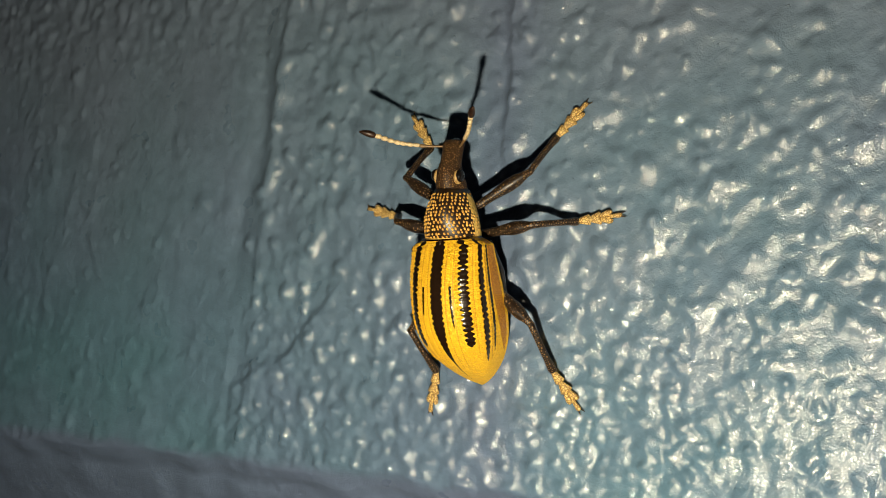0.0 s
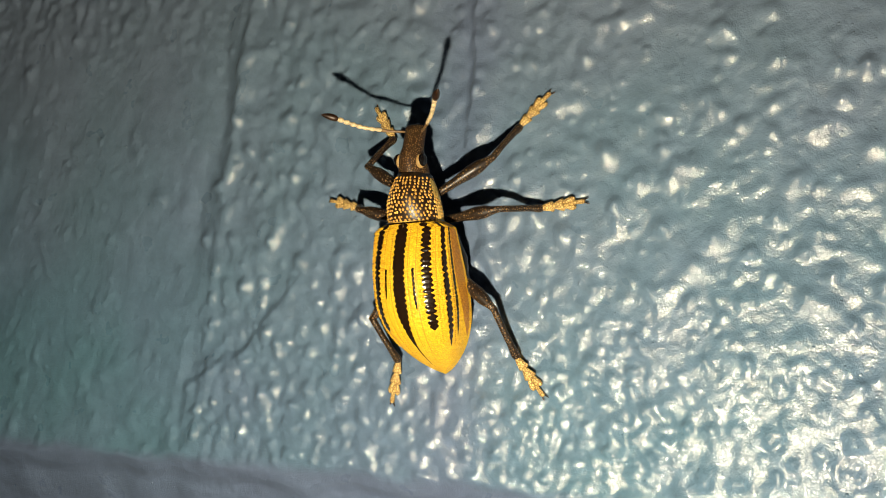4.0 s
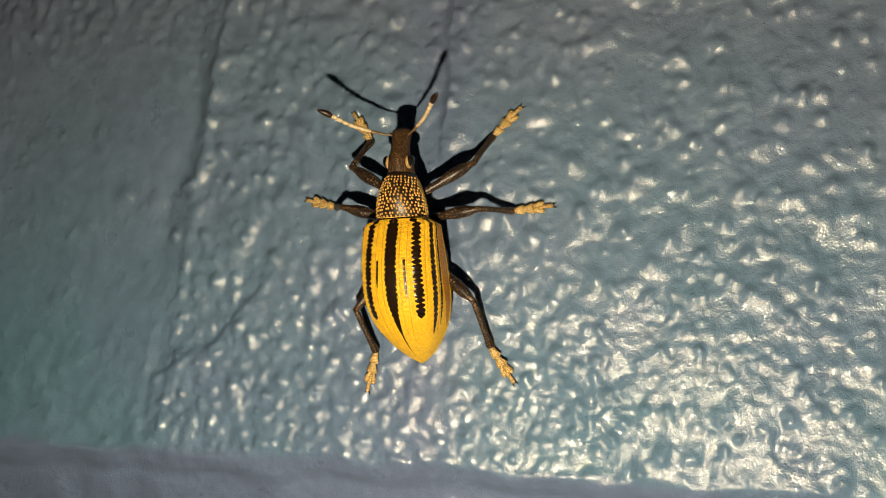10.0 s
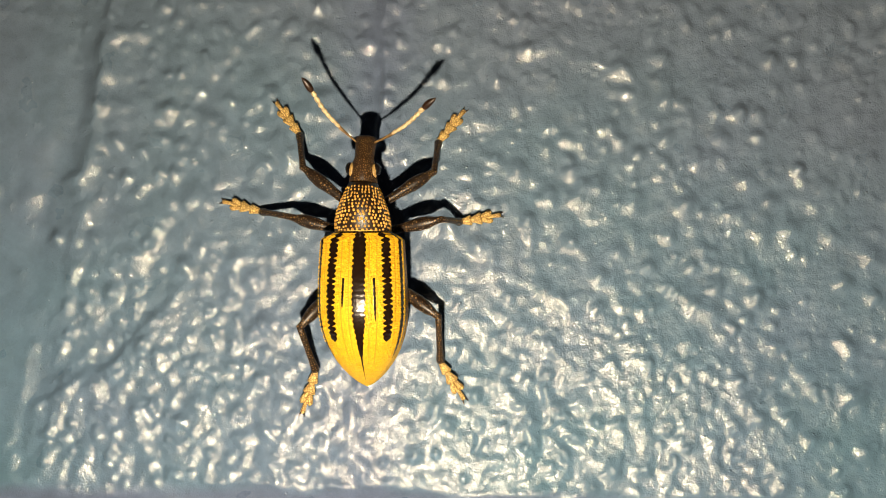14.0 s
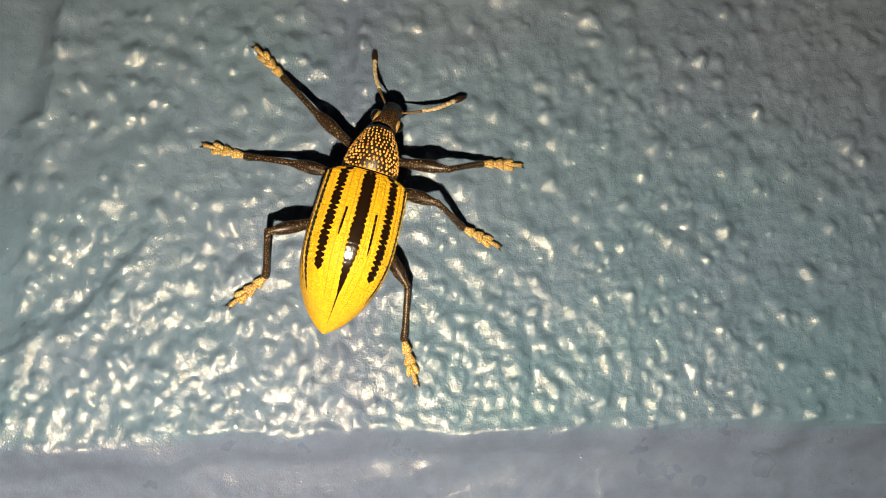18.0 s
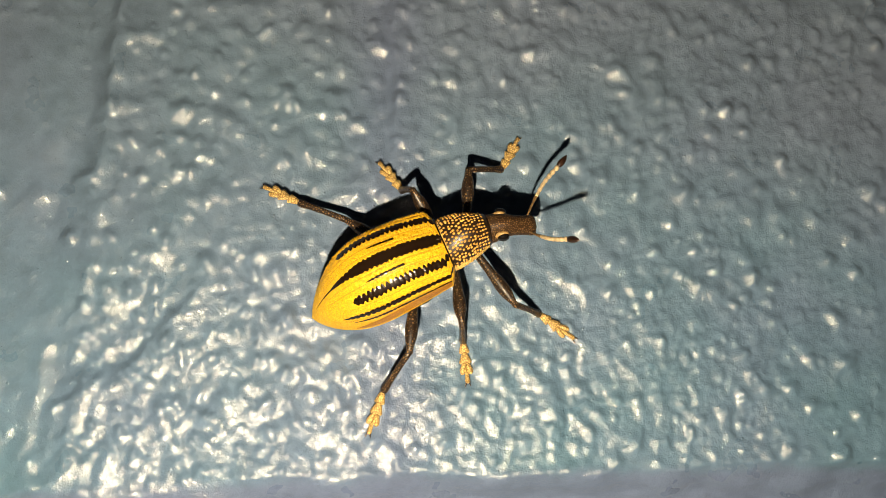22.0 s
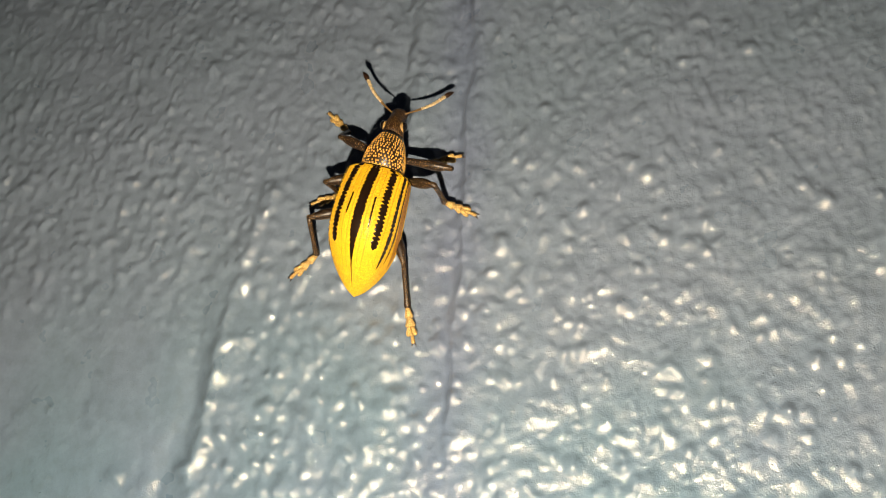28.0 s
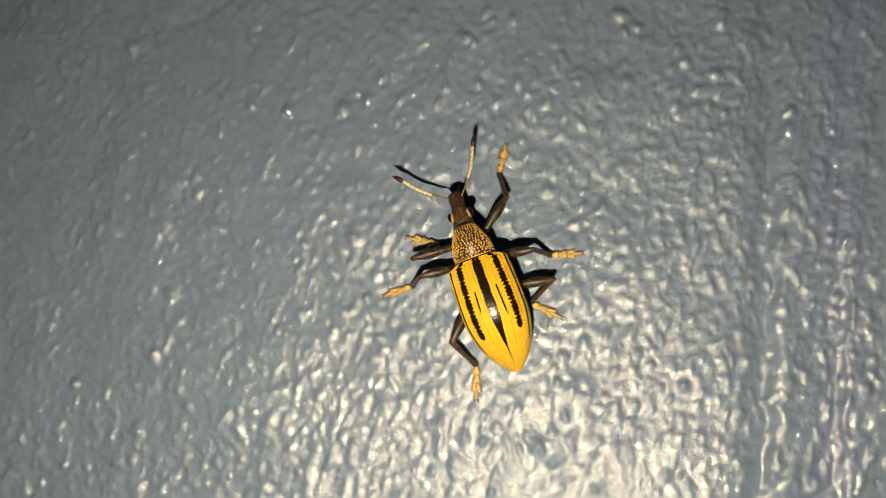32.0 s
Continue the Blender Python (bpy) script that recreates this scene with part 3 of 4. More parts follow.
def leg_parts(weevil, femur_len, tibia_len, tarsus_len):
    bm = bmesh.new()
    L = femur_len
    tube(bm, [(-0.2, 0.2, 0.22, 0, 0), (0.1 * L, 0.26, 0.28, 0, 0), (0.35 * L, 0.29, 0.32, 0, 0), (0.62 * L, 0.42, 0.46, 0, 0.03), (0.78 * L, 0.38, 0.42, 0, 0.02), (0.92 * L, 0.23, 0.26, 0, 0), (1.03 * L, 0.2, 0.22, 0, 0)])
    femur = part("femur", bm, LEG, weevil, "dark brown swollen thigh")
    bm = bmesh.new()
    L = tibia_len
    tube(bm, [(-0.12, 0.2, 0.2, 0, 0), (0.1 * L, 0.2, 0.22, 0, 0.02), (0.4 * L, 0.19, 0.2, 0, 0.06), (0.75 * L, 0.2, 0.22, 0, 0.03), (0.93 * L, 0.27, 0.27, 0, 0), (1.0 * L, 0.24, 0.24, 0, -0.03), (1.04 * L, 0.1, 0.12, 0, -0.06)])
    tibia = part("tibia", bm, LEG, weevil, "slender dark brown shin")
    k = tarsus_len
    pieces = []
    for start, end, w in ((-0.02, 0.27, 0.34), (0.22, 0.5, 0.41)):
        bm = bmesh.new()
        tube(bm, [(start * k, 0.12, 0.1, 0, 0.02), ((start + 0.06) * k, 0.18, 0.16, 0, 0.02), ((start * 0.3 + end * 0.7) * k, w * 0.85, 0.2, 0, 0), ((end - 0.03) * k, w, 0.19, 0, -0.03), (end * k, w * 0.8, 0.12, 0, -0.06)], 14)
        pieces.append(part("tarsal_segment" if pieces else "tarsus", bm, TARSUS, pieces[0] if pieces else weevil, "" if pieces else "ochre segmented foot with bilobed pads"))
    tarsus = pieces[0]
    for s in (-1, 1):
        bm = bmesh.new()
        tube(bm, [(0.45 * k, 0.07, 0.08, s * 0.08, 0), (0.53 * k, 0.15, 0.16, s * 0.15, -0.01), (0.64 * k, 0.2, 0.18, s * 0.22, -0.03), (0.7 * k, 0.17, 0.14, s * 0.25, -0.05), (0.74 * k, 0.06, 0.06, s * 0.26, -0.06)], 12)
        part("pad_lobe", bm, TARSUS, tarsus)
    bm = bmesh.new()
    tube(bm, [(0.52 * k, 0.09, 0.1, 0, 0.04), (0.8 * k, 0.13, 0.13, 0, 0.02), (0.9 * k, 0.16, 0.14, 0, 0), (0.94 * k, 0.08, 0.08, 0, -0.03)])
    part("claw_joint", bm, TARSUS, tarsus)
    for s in (-1, 1):
        bm = bmesh.new()
        tube(bm, [(0.9 * k, 0.06, 0.06, s * 0.05, -0.06), (0.97 * k, 0.045, 0.05, s * 0.14, -0.08), (1.02 * k, 0.015, 0.02, s * 0.17, -0.16)], 8)
        part("claw", bm, LEG, tarsus, "dark brown hooked claw")
    return femur, tibia, tarsus


def antenna(weevil, side):
    bm = bmesh.new()
    stations = []
    n = 9
    for k in range(3, n + 1):
        y, x, w = 0.45 + k * 0.385, side * 0.25 * math.sin(k / (n + 1) * math.pi), 0.107 + 0.005 * k
        stations += [(y - 0.19, 0.09, 0.09, x, 0), (y - 0.1, w, w, x, 0), (y + 0.06, w, w, x, 0), (y + 0.17, 0.1, 0.1, x, 0)]
    tube(bm, stations, 10)
    feeler = part("antenna", bm, CREAM, weevil, "cream beaded feeler")
    bm = bmesh.new()
    tube(bm, [(4.05, 0.09, 0.09, side * 0.06, 0), (4.17, 0.18, 0.18, side * 0.05, 0), (4.4, 0.215, 0.215, side * 0.02, 0), (4.7, 0.18, 0.18, 0, 0), (4.95, 0.1, 0.1, 0, 0), (5.08, 0.03, 0.03, 0, 0)], 10)
    part("club", bm, CLUB, feeler, "black club with a rusty tip")
    bm = bmesh.new()
    tube(bm, [(-0.12, 0.085, 0.085, 0, 0), (0.1, 0.065, 0.065, side * 0.03, 0), (0.8, 0.075, 0.075, side * 0.14, 0), (1.3, 0.11, 0.11, side * 0.2, 0), (1.5, 0.08, 0.08, side * 0.21, 0)], 10)
    part("scape", bm, SCAPE, feeler, "slim brown first joint of the feeler")
    return feeler


def granulation(thorax, rings):
    """Raised gold granules all over the thorax shield, closely set in uneven rows."""
    rng = random.Random(4)
    bm = bmesh.new()
    ys = [r[0] for r in rings]

    def skin(y, q, lift):
        w, top, low = (float(np.interp(y, ys, [r[i] for r in rings])) for i in (1, 2, 3))
        return Vector(((w + lift) * math.cos(q), y, (top + low) / 2 + ((top - low) / 2 + lift) * math.sin(q))) * MM

    y, row = 0.1, 0
    while y < 2.85:
        w, top, low = (float(np.interp(y, ys, [r[i] for r in rings])) for i in (1, 2, 3))
        girth = math.pi * (w + (top - low) / 2) / 2
        n = int(girth / 0.24)
        for k in range(n):
            q = math.pi * (-0.06 + 1.12 * (k + 0.5 * (row % 2) + rng.uniform(-0.22, 0.22)) / n)
            at = y + rng.uniform(-0.045, 0.045)
            r = 0.062 + 0.03 * rng.random()
            turn = r * math.pi / girth
            rim_points = [bm.verts.new(skin(at + 1.15 * r * math.sin(c), q + turn * math.cos(c), -0.01)) for c in (2 * math.pi * j / 7 for j in range(7))]
            crown = [bm.verts.new(skin(at + 0.75 * r * math.sin(c), q + 0.65 * turn * math.cos(c), 0.05)) for c in (2 * math.pi * j / 7 for j in range(7))]
            peak = bm.verts.new(skin(at, q, 0.065))
            for j in range(7):
                bm.faces.new((rim_points[j], rim_points[(j + 1) % 7], crown[(j + 1) % 7], crown[j]))
                bm.faces.new((crown[j], crown[(j + 1) % 7], peak))
        y += 0.212
        row += 1
    bmesh.ops.recalc_face_normals(bm, faces=bm.faces)
    tagged(part("granulation", bm, GOLD, thorax), "close-set raised gold granules", kind="stuff")


def build_weevil():
    weevil = tagged(new("weevil"), "yellow and black striped weevil clinging to the painted wall", "beetle")
    for side in (-1, 1):
        case = elytron(weevil, side)
        stripe(case, side, 0.0, 0.100, 0.012, 0.80, 0.36, 0.18, 23, 0.0, 0.012)
        stripe(case, side, 0.0, 0.016, 0.72, 0.95, 0.5)
        stripe(case, side, 0.312, 0.492, 0.012, 0.695, 0.05, 0.38, 21, 0.045, 0.045)
        stripe(case, side, 0.192, 0.235, 0.30, 0.53 + 0.04 * side, 0.3, 0.35, 9, 0.02, 0.03)
        stripe(case, side, 0.660, 0.770, 0.012, 0.80, 0.2, 0.36, 22, 0.02, 0.05)
        stripe(case, side, 0.84, 0.885, 0.05, 0.74, 0.2, 0.36, 26)
        flank(case, side)
        for u in (0.142, 0.26, 0.57, 0.82):
            puncture_row(case, side * u, 0.04, 0.86 if u < 0.5 else 0.8)
        for u, end, drift in ((0.118, 0.62, -0.02), (0.165, 0.84, 0.0), (0.285, 0.82, 0.03), (0.308, 0.69, 0.045), (0.497, 0.69, 0.045), (0.53, 0.82, 0.03), (0.61, 0.8, 0.01), (0.655, 0.74, 0.02), (0.79, 0.72, 0.02)):
            bead_row(case, side, u, 0.03, end, drift)
        rim(case, side)
    body_part("abdomen", [(-0.1, 1.8, 3.6, 1.7), (-2, 2.35, 3.2, 1.0), (-4.5, 2.4, 2.6, 0.8), (-6.5, 1.9, 1.9, 0.7), (-8.0, 0.95, 1.5, 0.7), (-8.55, 0.3, 1.2, 0.8)], BLACK, weevil, "dark brown underside")
    body_part("scutellum", [(-0.02, 0.1, 5.66, 5.4), (-0.15, 0.17, 5.76, 5.4), (-0.3, 0.14, 5.82, 5.4), (-0.42, 0.03, 5.84, 5.5)], LEG, weevil, "tiny dark shield between the wing cases")
    shield = [(-0.3, 1.5, 5.3, 2.7), (-0.12, 1.62, 5.55, 2.5), (0.15, 1.66, 5.75, 2.4), (0.6, 1.64, 5.9, 2.4), (1.3, 1.53, 6.1, 2.4), (2.0, 1.28, 6.0, 2.4), (2.6, 1.03, 5.75, 2.3), (2.95, 0.92, 5.5, 2.6)]
    granulation(body_part("pronotum", shield, SHIELD, weevil, "black thorax shield with gold granules"), shield)
    body_part("basal_band", [(-0.22, 1.55, 5.42, 3.4), (-0.13, 1.65, 5.6, 3.2), (-0.04, 1.68, 5.68, 3.2), (0.04, 1.67, 5.7, 3.3)], PALE, weevil, "pale yellow hind rim of the thorax")
    for side in (-1, 1):
        bm = bmesh.new()
        rings = []
        for k in range(15):
            y = 0.12 + 2.6 * k / 14
            w = 1.66 - 0.64 * (k / 14) ** 1.7
            wide = math.sin(math.pi * min(1, 0.25 + 0.75 * k / 14)) ** 0.5
            rings.append([Vector((side * (w + 0.035) * math.cos(a), y, 4.15 + 1.85 * math.sin(a))) * MM for a in (radians(-32 * wide + 8.6 * j * wide) for j in range(6))])
        loft(bm, rings, close=False, caps=False)
        bmesh.ops.recalc_face_normals(bm, faces=bm.faces)
        part("side_stripe", bm, PALE, weevil, "pale yellow line along the thorax")
    head = body_part("head", [(2.7, 0.86, 5.4, 2.9), (3.1, 0.86, 5.5, 2.9), (3.6, 0.8, 5.6, 3.2), (4.0, 0.7, 5.6, 3.6), (4.5, 0.58, 5.45, 3.8), (5.2, 0.6, 5.25, 3.9), (5.7, 0.66, 5.1, 3.9), (5.9, 0.6, 4.9, 4.0)], CHEEK, weevil, "brown and gold scaled head with blunt snout")
    for side in (-1, 1):
        bm = bmesh.new()
        ball(bm, (side * 0.8, 3.74, 4.85), (0.27, 0.38, 0.38), 16)
        part("eye", bm, EYE, head, "glossy black eye")
        bm = bmesh.new()
        ball(bm, (side * 0.66, 3.66, 4.82), (0.22, 0.46, 0.44), 16)
        part("eye_ring", bm, TAN, head, "pale scaled ring round the eye")
    bm = bmesh.new()
    tube(bm, [(5.75, 0.42, 0.4, 0, 4.45), (5.95, 0.3, 0.3, 0, 4.3), (6.1, 0.12, 0.15, 0, 4.2)])
    part("mouth", bm, BLACK, head, "black mouthparts")
    segments = {}
    for name, (hip, f, t, k) in LEGS.items():
        for side in (-1, 1):
            segments[name, side] = leg_parts(weevil, f, t, k)
    feelers = {side: antenna(weevil, side) for side in (-1, 1)}
    return weevil, segments, feelers, head


WEEVIL, LEG_SEGMENTS, FEELERS, HEAD = build_weevil()


def build_torch():
    torch = tagged(new("torch"), "small black torch with one white led, held by the lens", "torch")
    bm = bmesh.new()
    loft(bm, [[Vector((r * math.cos(a), r * math.sin(a), z)) * MM for a in (2 * math.pi * k / 24 for k in range(24))] for r, z in ((0.8, 0.0), (0.74, -0.12), (0.55, -0.24), (0.3, -0.31), (0.05, -0.33))])
    bmesh.ops.recalc_face_normals(bm, faces=bm.faces)
    part("led", bm, GLOW, torch, "glowing white led")
    bm = bmesh.new()
    loft(bm, [[Vector((r * math.cos(a), r * math.sin(a), z)) * MM for a in (2 * math.pi * k / 24 for k in range(24))] for r, z in ((0.95, -0.1), (2.0, -0.1), (2.2, 0.3), (2.2, 2.5), (0.95, 2.5), (0.95, -0.1))], caps=False)
    part("housing", bm, HOUSING, torch, "black torch housing")
    return torch


TORCH = build_torch()

WEEVIL_ROWS = [  # seconds, x, z in millimetres, heading from straight up, pitch and roll in degrees, height off the wall
    (0, -4.78, -3.93, -4.6, 5.2, -0.8, 0.04),
    (1, -4.93, -4.05, -4.4, 5.4, -1.0, 0.06),
    (2.5, -4.85, -3.94, -4.9, 5.2, -1.1, 0.05),
    (4.5, -4.90, -3.90, -5.2, 4.8, -1.9, 0.05),
    (6, -4.89, -3.85, -5.0, 4.7, -2.2, 0.06),
    (7, -4.77, -3.78, -4.9, 4.3, -1.8, 0.05),
    (8.5, -4.71, -3.79, -5.2, 4.1, -1.7, 0.05),
    (10, -4.72, -3.83, -5.3, 4.0, -1.7, 0.05),
    (10.5, -4.72, -3.81, -5.4, 3.9, -1.4, 0.06),
    (11, -4.58, -3.91, -5.5, 4.0, -0.8, 0.06),
    (11.5, -4.58, -3.90, -5.1, 4.3, -0.5, 0.06),
    (12, -4.61, -3.89, -4.9, 4.7, -0.6, 0.06),
    (12.5, -4.58, -3.94, -5.7, 3.9, -0.8, 0.06),
    (13, -4.47, -3.96, -5.0, 3.6, -0.6, 0.06),
    (13.5, -4.45, -4.01, -4.9, 3.4, -0.5, 0.06),
    (14, -4.03, -4.06, -3.3, 3.1, 0.0, 0.06),
    (14.5, -3.99, -3.86, -3.2, 3.2, 1.0, 0.06),
    (16.5, -3.81, -4.35, 2.5, 2.1, 3.6, -0.16),
    (17, -3.90, -4.35, 8.6, 1.0, 2.9, -0.27),
    (17.5, -3.60, -4.53, 10.5, -0.7, 3.4, -0.31),
    (18, -3.18, -4.54, 12.8, -2.8, 5.5, -0.33),
    (18.5, -2.99, -4.73, 20.1, -2.0, 3.5, -0.33),
    (19, -2.22, -4.74, 27.7, -2.1, 2.1, -0.33),
    (19.5, -2.07, -4.98, 33.3, -2.2, 1.3, -0.33),
    (20, -0.91, -4.86, 44.9, -2.3, 0.6, -0.33),
    (20.5, -0.76, -5.23, 54.0, -0.1, -1.4, -0.32),
    (21, -0.64, -6.22, 63.3, 1.4, -2.9, -0.32),
    (21.5, -0.59, -6.26, 63.3, 2.7, -5.1, -0.32),
    (22, -1.01, -5.54, 66.8, 4.5, -9.1, -0.33),
    (22.5, -1.19, -5.39, 64.6, 4.4, -5.6, -0.32),
    (23, -1.15, -5.34, 64.4, 3.7, -4.0, -0.32),
    (23.5, -1.25, -5.36, 64.2, 2.6, -3.2, -0.31),
    (24, -1.53, -4.75, 65.3, 0.6, -3.1, -0.12),
    (24.5, -2.49, -2.88, 57.2, 0.1, -1.1, 0.05),
    (25, -3.46, -1.16, 52.3, -1.6, -0.4, 0.05),
    (25.5, -5.25, 2.27, 39.9, -0.2, 1.9, 0.05),
    (26, -7.03, 7.10, 28.6, -0.4, 4.8, 0.05),
    (26.5, -7.46, 12.91, 25.5, 0.4, 3.8, 0.05),
    (28.5, -10.82, 24.57, 6.3, 2.5, 5.8, 0.06),
    (29, -12.96, 27.81, -1.4, 2.4, 4.7, 0.06),
    (29.5, -15.59, 34.24, -0.7, 2.6, 4.7, 0.06),
    (30, -16.10, 34.59, -0.0, 1.9, 3.6, 0.06),
    (30.5, -20.39, 37.95, -6.2, 1.3, 1.9, 0.06),
    (31, -24.00, 41.20, -11.6, 0.4, 0.6, 0.07),
    (31.5, -27.12, 43.49, -23.1, -1.1, 1.0, 0.07),
    (32, -34.20, 48.33, -26.5, -2.4, 0.4, 0.08),
]
FEET = {
    "front_left": [(0, -10.7, 4.7), (13, -10.7, 4.8), (14.5, -10.8, 5.1), (18, -10.9, 5.3), (19, -5.3, 5.3), (20, -5.3, 5.3), (20.5, 1.8, 5.3), (21, 4.6, 3.2), (23, 4.6, 3.2), (24, 1.0, 6.0), (24.3, 1.0, 6.0), (24.5, 0.4, 4.9), (25, -4.7, 9.0), (25.5, -4.7, 9.0), (26, -10.4, 15.0), (26.5, -12.5, 22.7), (26.65, -12.5, 22.7), (26.9, -14.4, 26.4), (27.35, -14.4, 26.4), (27.6, -16.5, 29.5), (28, -16.5, 29.5), (28.25, -18.6, 33.3), (28.5, -18.6, 33.3), (29, -19.3, 31.8), (29.5, -21.8, 41.0), (30, -21.8, 41.0), (30.5, -27.0, 43.0), (31, -33.6, 46.0), (31.6, -35.4, 46.2), (32, -40.9, 50.2)],
    "mid_left": [(0, -13.8, -1.7), (18, -13.8, -1.7), (19, -10.8, 0.0), (20, -5.0, 1.1), (24, -5.0, 1.1), (24.3, -7.7, 2.9), (24.6, -9.0, 4.4), (25, -9.0, 4.4), (25.5, -11.1, 8.5), (26, -15.5, 13.6), (26.5, -13.7, 12.7), (26.95, -13.7, 12.7), (27.2, -15.8, 18.1), (27.65, -15.8, 18.1), (27.9, -16.7, 20.7), (28.2, -16.7, 20.7), (28.45, -18.3, 23.9), (28.5, -18.3, 23.9), (29, -20.7, 28.3), (29.5, -26.0, 33.2), (30, -24.8, 33.0), (30.5, -31.0, 39.4), (31, -29.7, 38.9), (31.6, -34.4, 41.3), (32, -42.3, 45.0)],
    "hind_left": [(0, -7.5, -15.0), (17, -7.5, -15.0), (18, -11.3, -12.0), (19, -11.2, -9.6), (20, -11.8, -7.7), (20.5, -11.8, -7.7), (21, -11.1, -5.3), (22, -12.8, -0.8), (23, -12.8, -0.8), (24, -11.2, -2.0), (24.3, -12.7, -2.2), (24.6, -12.6, -0.5), (25, -15.9, -0.1), (25.5, -15.9, -0.1), (26, -16.4, 2.0), (26.5, -17.2, 8.5), (26.65, -17.2, 8.5), (26.9, -17.0, 11.4), (27.35, -17.0, 11.4), (27.6, -17.5, 14.3), (28, -17.5, 14.3), (28.25, -17.3, 17.8), (28.5, -17.3, 17.8), (29, -16.9, 17.1), (29.5, -19.9, 25.7), (30, -19.9, 25.7), (30.5, -24.2, 27.2), (31, -26.0, 30.7), (31.6, -26.0, 30.7), (32, -33.3, 37.3)],
    "front_right": [(0, 1.7, 5.2), (14.5, 1.7, 5.2), (16.5, 7.0, -2.3), (19, 7.0, -2.3), (20, 8.1, -10.7), (24, 8.1, -10.7), (24.3, 7.2, -10.0), (24.5, 6.4, -0.4), (24.6, 4.9, 0.2), (25, 5.9, -0.2), (25.5, 4.3, 6.0), (26, 2.3, 10.9), (26.5, 0.3, 15.5), (26.95, 0.3, 15.5), (27.2, -3.1, 21.6), (27.65, -3.1, 21.6), (27.9, -4.4, 25.3), (28.2, -4.4, 25.3), (28.45, -6.8, 27.8), (28.5, -6.8, 27.8), (29, -9.2, 36.5), (29.5, -8.9, 39.1), (30, -10.6, 40.4), (30.5, -13.0, 45.0), (31, -18.5, 48.6), (31.6, -25.4, 53.2), (32, -33.2, 59.2)],
    "mid_right": [(0, 4.4, -1.7), (16.5, 4.4, -1.7), (17, 4.6, -7.6), (18, 5.5, -7.8), (19, 5.7, -10.7), (20, 5.7, -10.7), (20.5, 1.5, -13.4), (21, -1.3, -16.3), (22, 1.0, -13.7), (24, 1.0, -13.7), (24.3, 0.7, -11.8), (24.6, 0.7, -9.8), (25, 0.3, -6.3), (25.5, 0.4, -5.3), (26, -0.3, 2.2), (26.5, -1.4, 11.0), (26.65, -1.4, 11.0), (26.9, -1.8, 15.4), (27.35, -1.8, 15.4), (27.6, -2.8, 19.9), (28, -2.8, 19.9), (28.25, -3.5, 24.8), (28.5, -3.5, 24.8), (29, -5.3, 23.7), (29.5, -8.9, 34.2), (30, -8.9, 34.2), (30.5, -12.8, 37.3), (31, -17.2, 43.5), (31.6, -17.2, 43.5), (32, -25.8, 50.4)],
    "hind_right": [(0, 2.6, -13.6), (14.5, 2.6, -13.6), (16.5, 3.0, -14.9), (17, 3.0, -14.9), (18, 0.2, -16.6), (19, 0.2, -16.6), (20, -5.3, -16.9), (23, -5.3, -16.9), (24, -7.3, -13.9), (24.3, -7.3, -13.9), (24.6, -7.1, -12.1), (25, -7.0, -13.9), (25.5, -5.9, -8.3), (26, -6.8, -1.9), (26.5, -7.1, 0.2), (26.95, -7.1, 0.2), (27.2, -7.0, 5.6), (27.65, -7.0, 5.6), (27.9, -6.8, 9.0), (28.2, -6.8, 9.0), (28.45, -6.8, 11.8), (28.5, -6.8, 11.8), (29, -8.1, 20.2), (29.5, -9.9, 25.9), (30, -10.8, 24.8), (30.5, -14.0, 29.0), (31, -16.0, 32.1), (31.6, -18.4, 38.0), (32, -27.0, 44.8)],
}
FEELER_TURNS = {  # seconds, degrees outwards from straight ahead and upwards
    "left": [(0, -77, 33), (1, -77, 33), (6, -75, 35), (10.5, -70, 35), (12, -56, 35), (14.5, -39, 35), (16.5, -22, -25), (17, -15, -36), (18, -20, -24), (19, -21, 6), (20, -19, -13), (21, -36, -5), (23, -34, -10), (24, -30, -24), (24.5, -48, -3), (25, -35, -18), (26, -52, -12), (28.5, -46, -9), (29, -42, 9), (29.5, -45, -10), (30, -46, -4), (31, -50, -9), (31.5, -51, -10), (32, -47, 3)],
    "right": [(0, 63, 50), (1, 64, 50), (6, 69, 49), (10.5, 66, 46), (12, 56, 42), (14.5, 64, 29), (16.5, 53, -35), (17, 69, -28), (18, 53, -14), (19, 58, -6), (20, 75, 46), (21, 63, 46), (23, 64, 56), (24, 44, 38), (24.5, 38, 42), (25, 47, 50), (26, 28, -31), (28.5, 36, -22), (29, 27, -8), (29.5, 29, -24), (30, 41, 9), (31, 31, 0), (31.5, 27, -18), (32, 32, 5)],
}


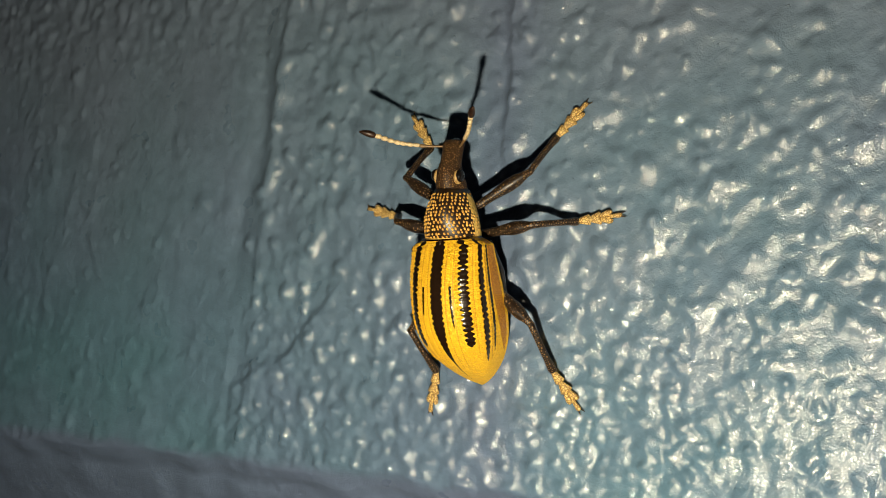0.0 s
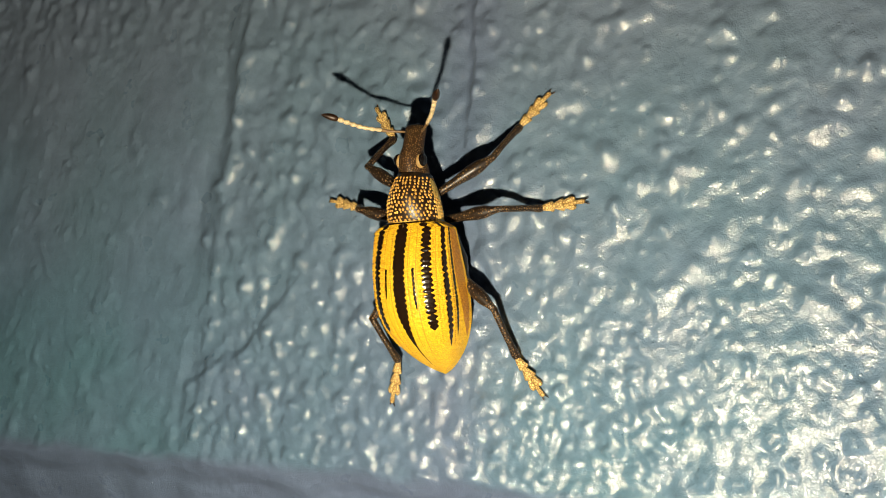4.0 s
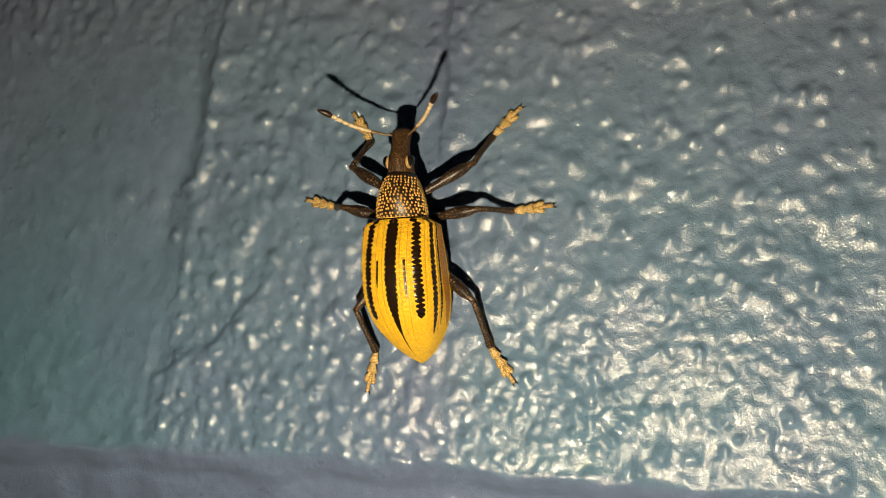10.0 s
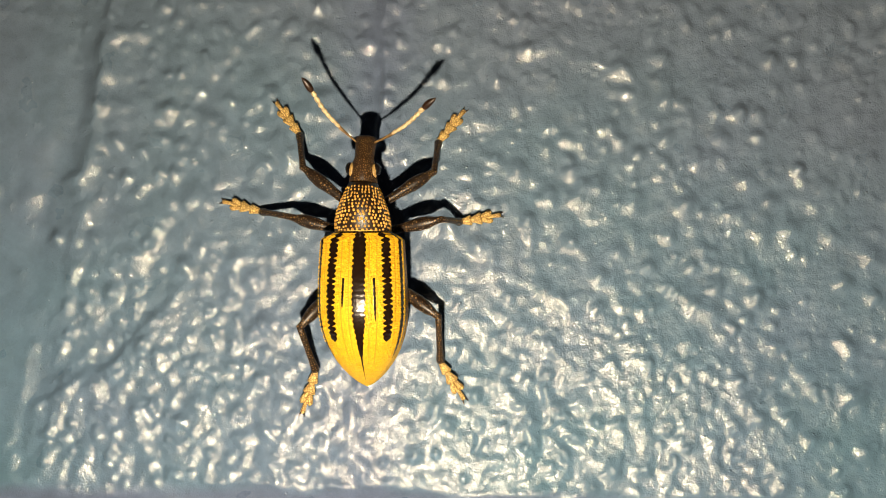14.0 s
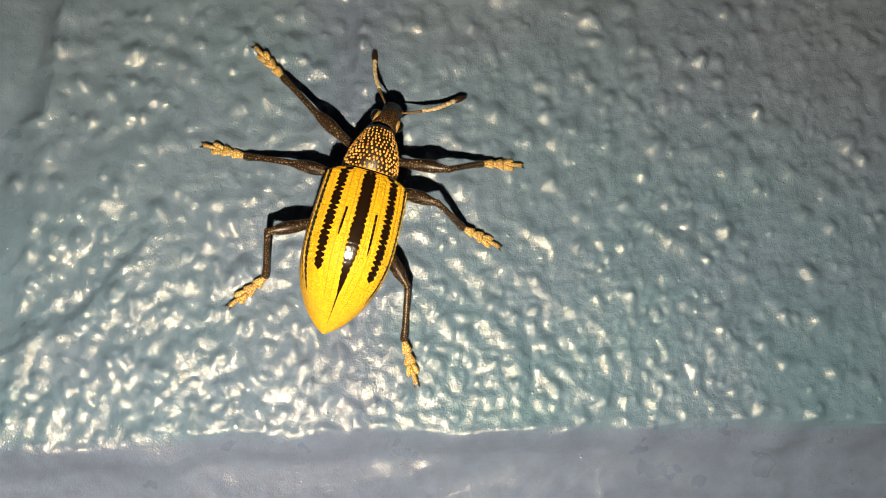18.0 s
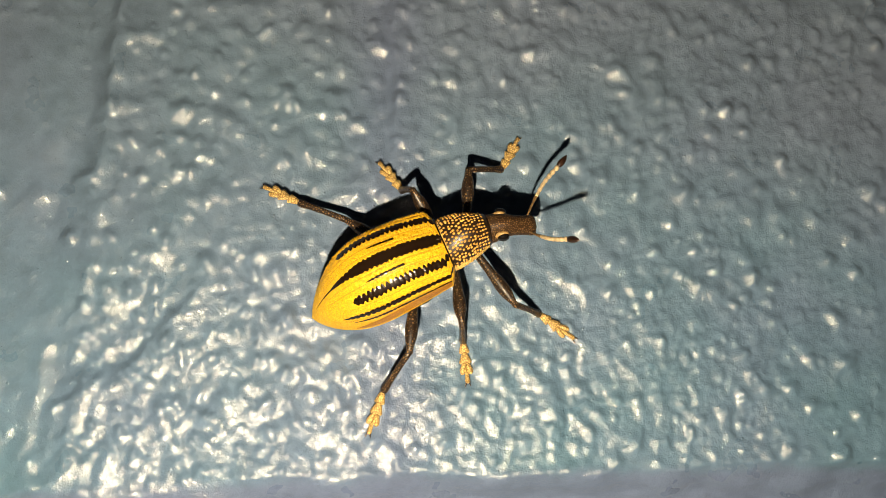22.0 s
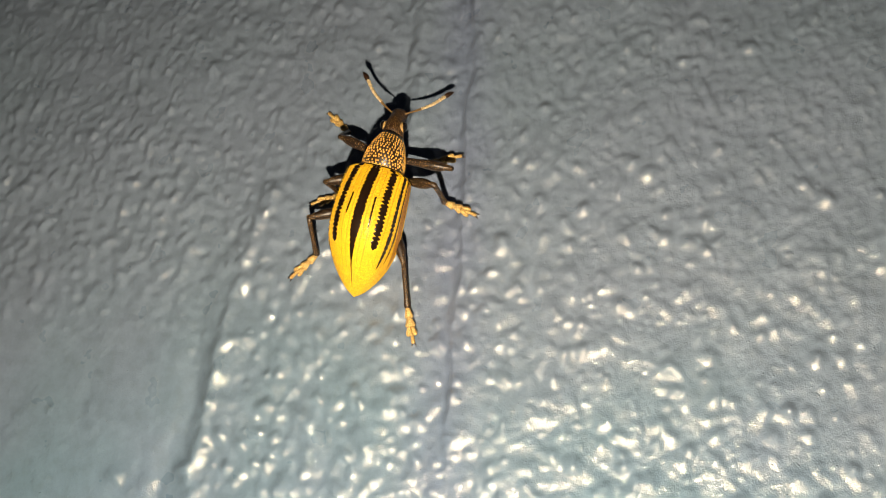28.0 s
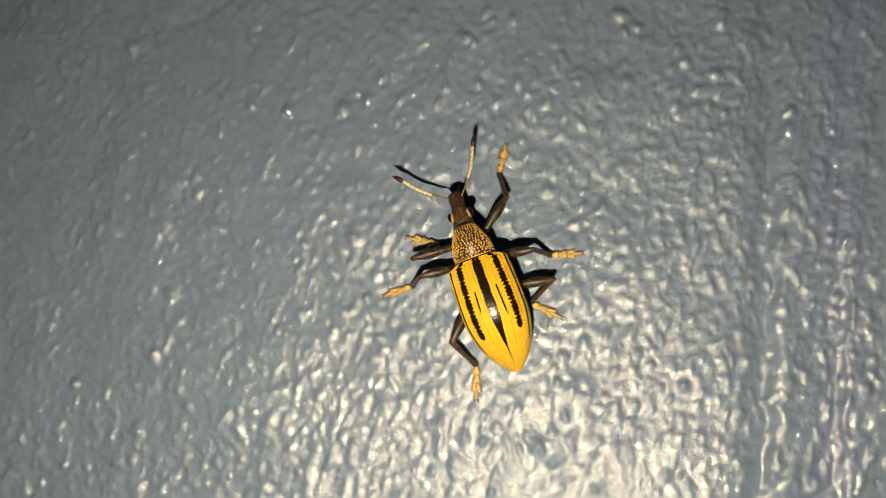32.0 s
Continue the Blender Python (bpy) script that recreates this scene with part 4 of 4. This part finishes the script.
# ---- what moves ----
def smooth_at(rows, t):
    """A smooth reading of rows (t, values...) at t."""
    if t <= rows[0][0]:
        return list(rows[0][1:])
    if t >= rows[-1][0]:
        return list(rows[-1][1:])
    i = max(k for k in range(len(rows) - 1) if rows[k][0] <= t)
    a, b = rows[i], rows[i + 1]
    before, after = rows[max(0, i - 1)], rows[min(len(rows) - 1, i + 2)]
    span, k = b[0] - a[0], (t - a[0]) / (b[0] - a[0])
    out = []
    for c in range(1, len(a)):
        m0 = (b[c] - before[c]) / (b[0] - before[0]) * span
        m1 = (after[c] - a[c]) / (after[0] - a[0]) * span
        d = b[c] - a[c]
        m0 = 0 if m0 * d <= 0 else math.copysign(min(abs(m0), 3 * abs(d)), d)
        m1 = 0 if m1 * d <= 0 else math.copysign(min(abs(m1), 3 * abs(d)), d)
        out.append((2 * k**3 - 3 * k**2 + 1) * a[c] + (k**3 - 2 * k**2 + k) * m0 + (3 * k**2 - 2 * k**3) * b[c] + (k**3 - k**2) * m1)
    return out


def body_pose(t):
    x, z, heading, pitch, roll, rise = smooth_at(WEEVIL_ROWS, t)
    mid = Matrix.Translation(Vector((0, -2.5, 4.0)) * MM)
    return pose(x * MM, -rise * MM, z * MM, 90, heading, 0) @ mid @ pose(0, 0, 0, pitch, 0, 0) @ pose(0, 0, 0, 0, roll, 0) @ mid.inverted()


def foot_at(rows, t):
    """Where a foot stands on the wall, and how far it is lifted."""
    for a, b in zip(rows, rows[1:]):
        if a[0] <= t <= b[0]:
            far = math.hypot(b[1] - a[1], b[2] - a[2])
            start, end = a[0], b[0]
            if end - start > 0.7:
                mid = (start + end) / 2
                start, end = mid - 0.3, mid + 0.3
            k = min(1, max(0, (t - start) / (end - start)))
            k = k * k * (3 - 2 * k)
            raised = [r[3] if len(r) > 3 else 0.0 for r in (a, b)]
            return a[1] + (b[1] - a[1]) * k, a[2] + (b[2] - a[2]) * k, raised[0] + (raised[1] - raised[0]) * k + min(1.0, 0.25 * far) * math.sin(math.pi * k)
    return rows[-1][1], rows[-1][2], 0.0


def along(origin, target, up):
    """A pose at origin whose y axis points to target, its z axis towards up."""
    y = (target - origin).normalized()
    x = y.cross(up).normalized()
    z = x.cross(y)
    m = Matrix((x, y, z)).transposed().to_4x4()
    m.translation = origin
    return m


def leg_pose(t, name, side, rows):
    (hx, hy, hz), f, s, k = LEGS[name]
    hip = Vector((side * hx, hy, hz))
    x, z, lift = foot_at(rows, t)
    tip = body_pose(t).inverted() @ (Vector((x, -0.2 - wall_height(x, z) - lift, z)) * MM) / MM
    flat = Vector((tip.x - hip.x, tip.y - hip.y, 0))
    way = flat.normalized()
    ankle = tip - way * k * 0.98 + Vector((0, 0, 0.3))
    reach = ankle - hip
    far = reach.length
    most = f + s - 0.05
    if far > most:
        ankle = hip + reach * (most / far)
    if far < 2.2:
        ankle = hip + reach * (2.2 / max(far, 0.01))
    far = (ankle - hip).length
    line = (ankle - hip) / far
    bend = {"front": Vector((side * 0.65, -0.25, 0.65)) if lift < 2 else Vector((side * 0.8, 0.4, -0.6)), "mid": Vector((0, 0, 1)), "hind": Vector((side * 0.8, 0.3, 0.8))}[name]
    bend = (bend - line * bend.dot(line)).normalized()
    q = (f * f - s * s + far * far) / (2 * far)
    knee = hip + line * q + bend * math.sqrt(max(0.0, f * f - q * q))
    side_up = Vector((0, 0, 1))
    return (along(hip * MM, knee * MM, side_up), along(knee * MM, ankle * MM, side_up), along(ankle * MM, tip * MM, side_up))


HEAD_TURNS = [  # seconds, degrees by which the head is raised and turned to its right
    (0, -5, 6), (6, -4, 5), (12, -2, 2), (14.5, -14, 4), (16.5, -33, 14), (17, -38, 16), (18, -35, 12), (19, -14, 14), (20, -22, 12), (21, -13, 16), (23, -9, 16),
    (24, -10, 8), (24.5, -11, 4), (25, -5, 0), (26, 2, 2), (26.5, 0, 0), (28.5, -30, -8), (29, -9, 0), (29.5, -20, -3), (30, -26, 0), (31, -27, 2), (32, -14, 3)]


def head_pose(t):
    nod, turn = smooth_at(HEAD_TURNS, t)
    neck = Matrix.Translation(Vector((0, 2.7, 4.3)) * MM)
    return neck @ pose(0, 0, 0, 0, 0, -turn) @ pose(0, 0, 0, nod, 0, 0) @ neck.inverted()


def feeler_pose(t, side):
    turn, rise = smooth_at(FEELER_TURNS["left" if side < 0 else "right"], t)
    base = head_pose(t) @ (Vector((side * 0.55, 5.5, 4.8)) * MM) / MM
    a, e = radians(turn), radians(rise)
    return along(base * MM, (base + Vector((math.sin(a) * math.cos(e), math.cos(a) * math.cos(e), math.sin(e)))) * MM, Vector((0, 0, 1)))


def motions():
    shift = Matrix.Translation(TORCH_OFFSET)
    walk(TORCH, [(r[0], pose(*r[1:]) @ shift) for r in PATH])
    moments = [0.5 * k for k in range(21)] + [10.2 + 0.1 * k for k in range(219)]
    moments = [round(t, 2) for t in moments]
    walk(WEEVIL, [(t, body_pose(t)) for t in moments])
    for (name, side), (femur, tibia, tarsus) in LEG_SEGMENTS.items():
        rows = FEET[name + ("_left" if side < 0 else "_right")]
        poses = [(t, leg_pose(t, name, side, rows)) for t in moments]
        for i, piece in enumerate((femur, tibia, tarsus)):
            walk(piece, [(t, p[i]) for t, p in poses])
    walk(HEAD, [(t, head_pose(t)) for t in moments])
    for side, feeler in FEELERS.items():
        walk(feeler, [(t, feeler_pose(t, side)) for t in moments])


motions()
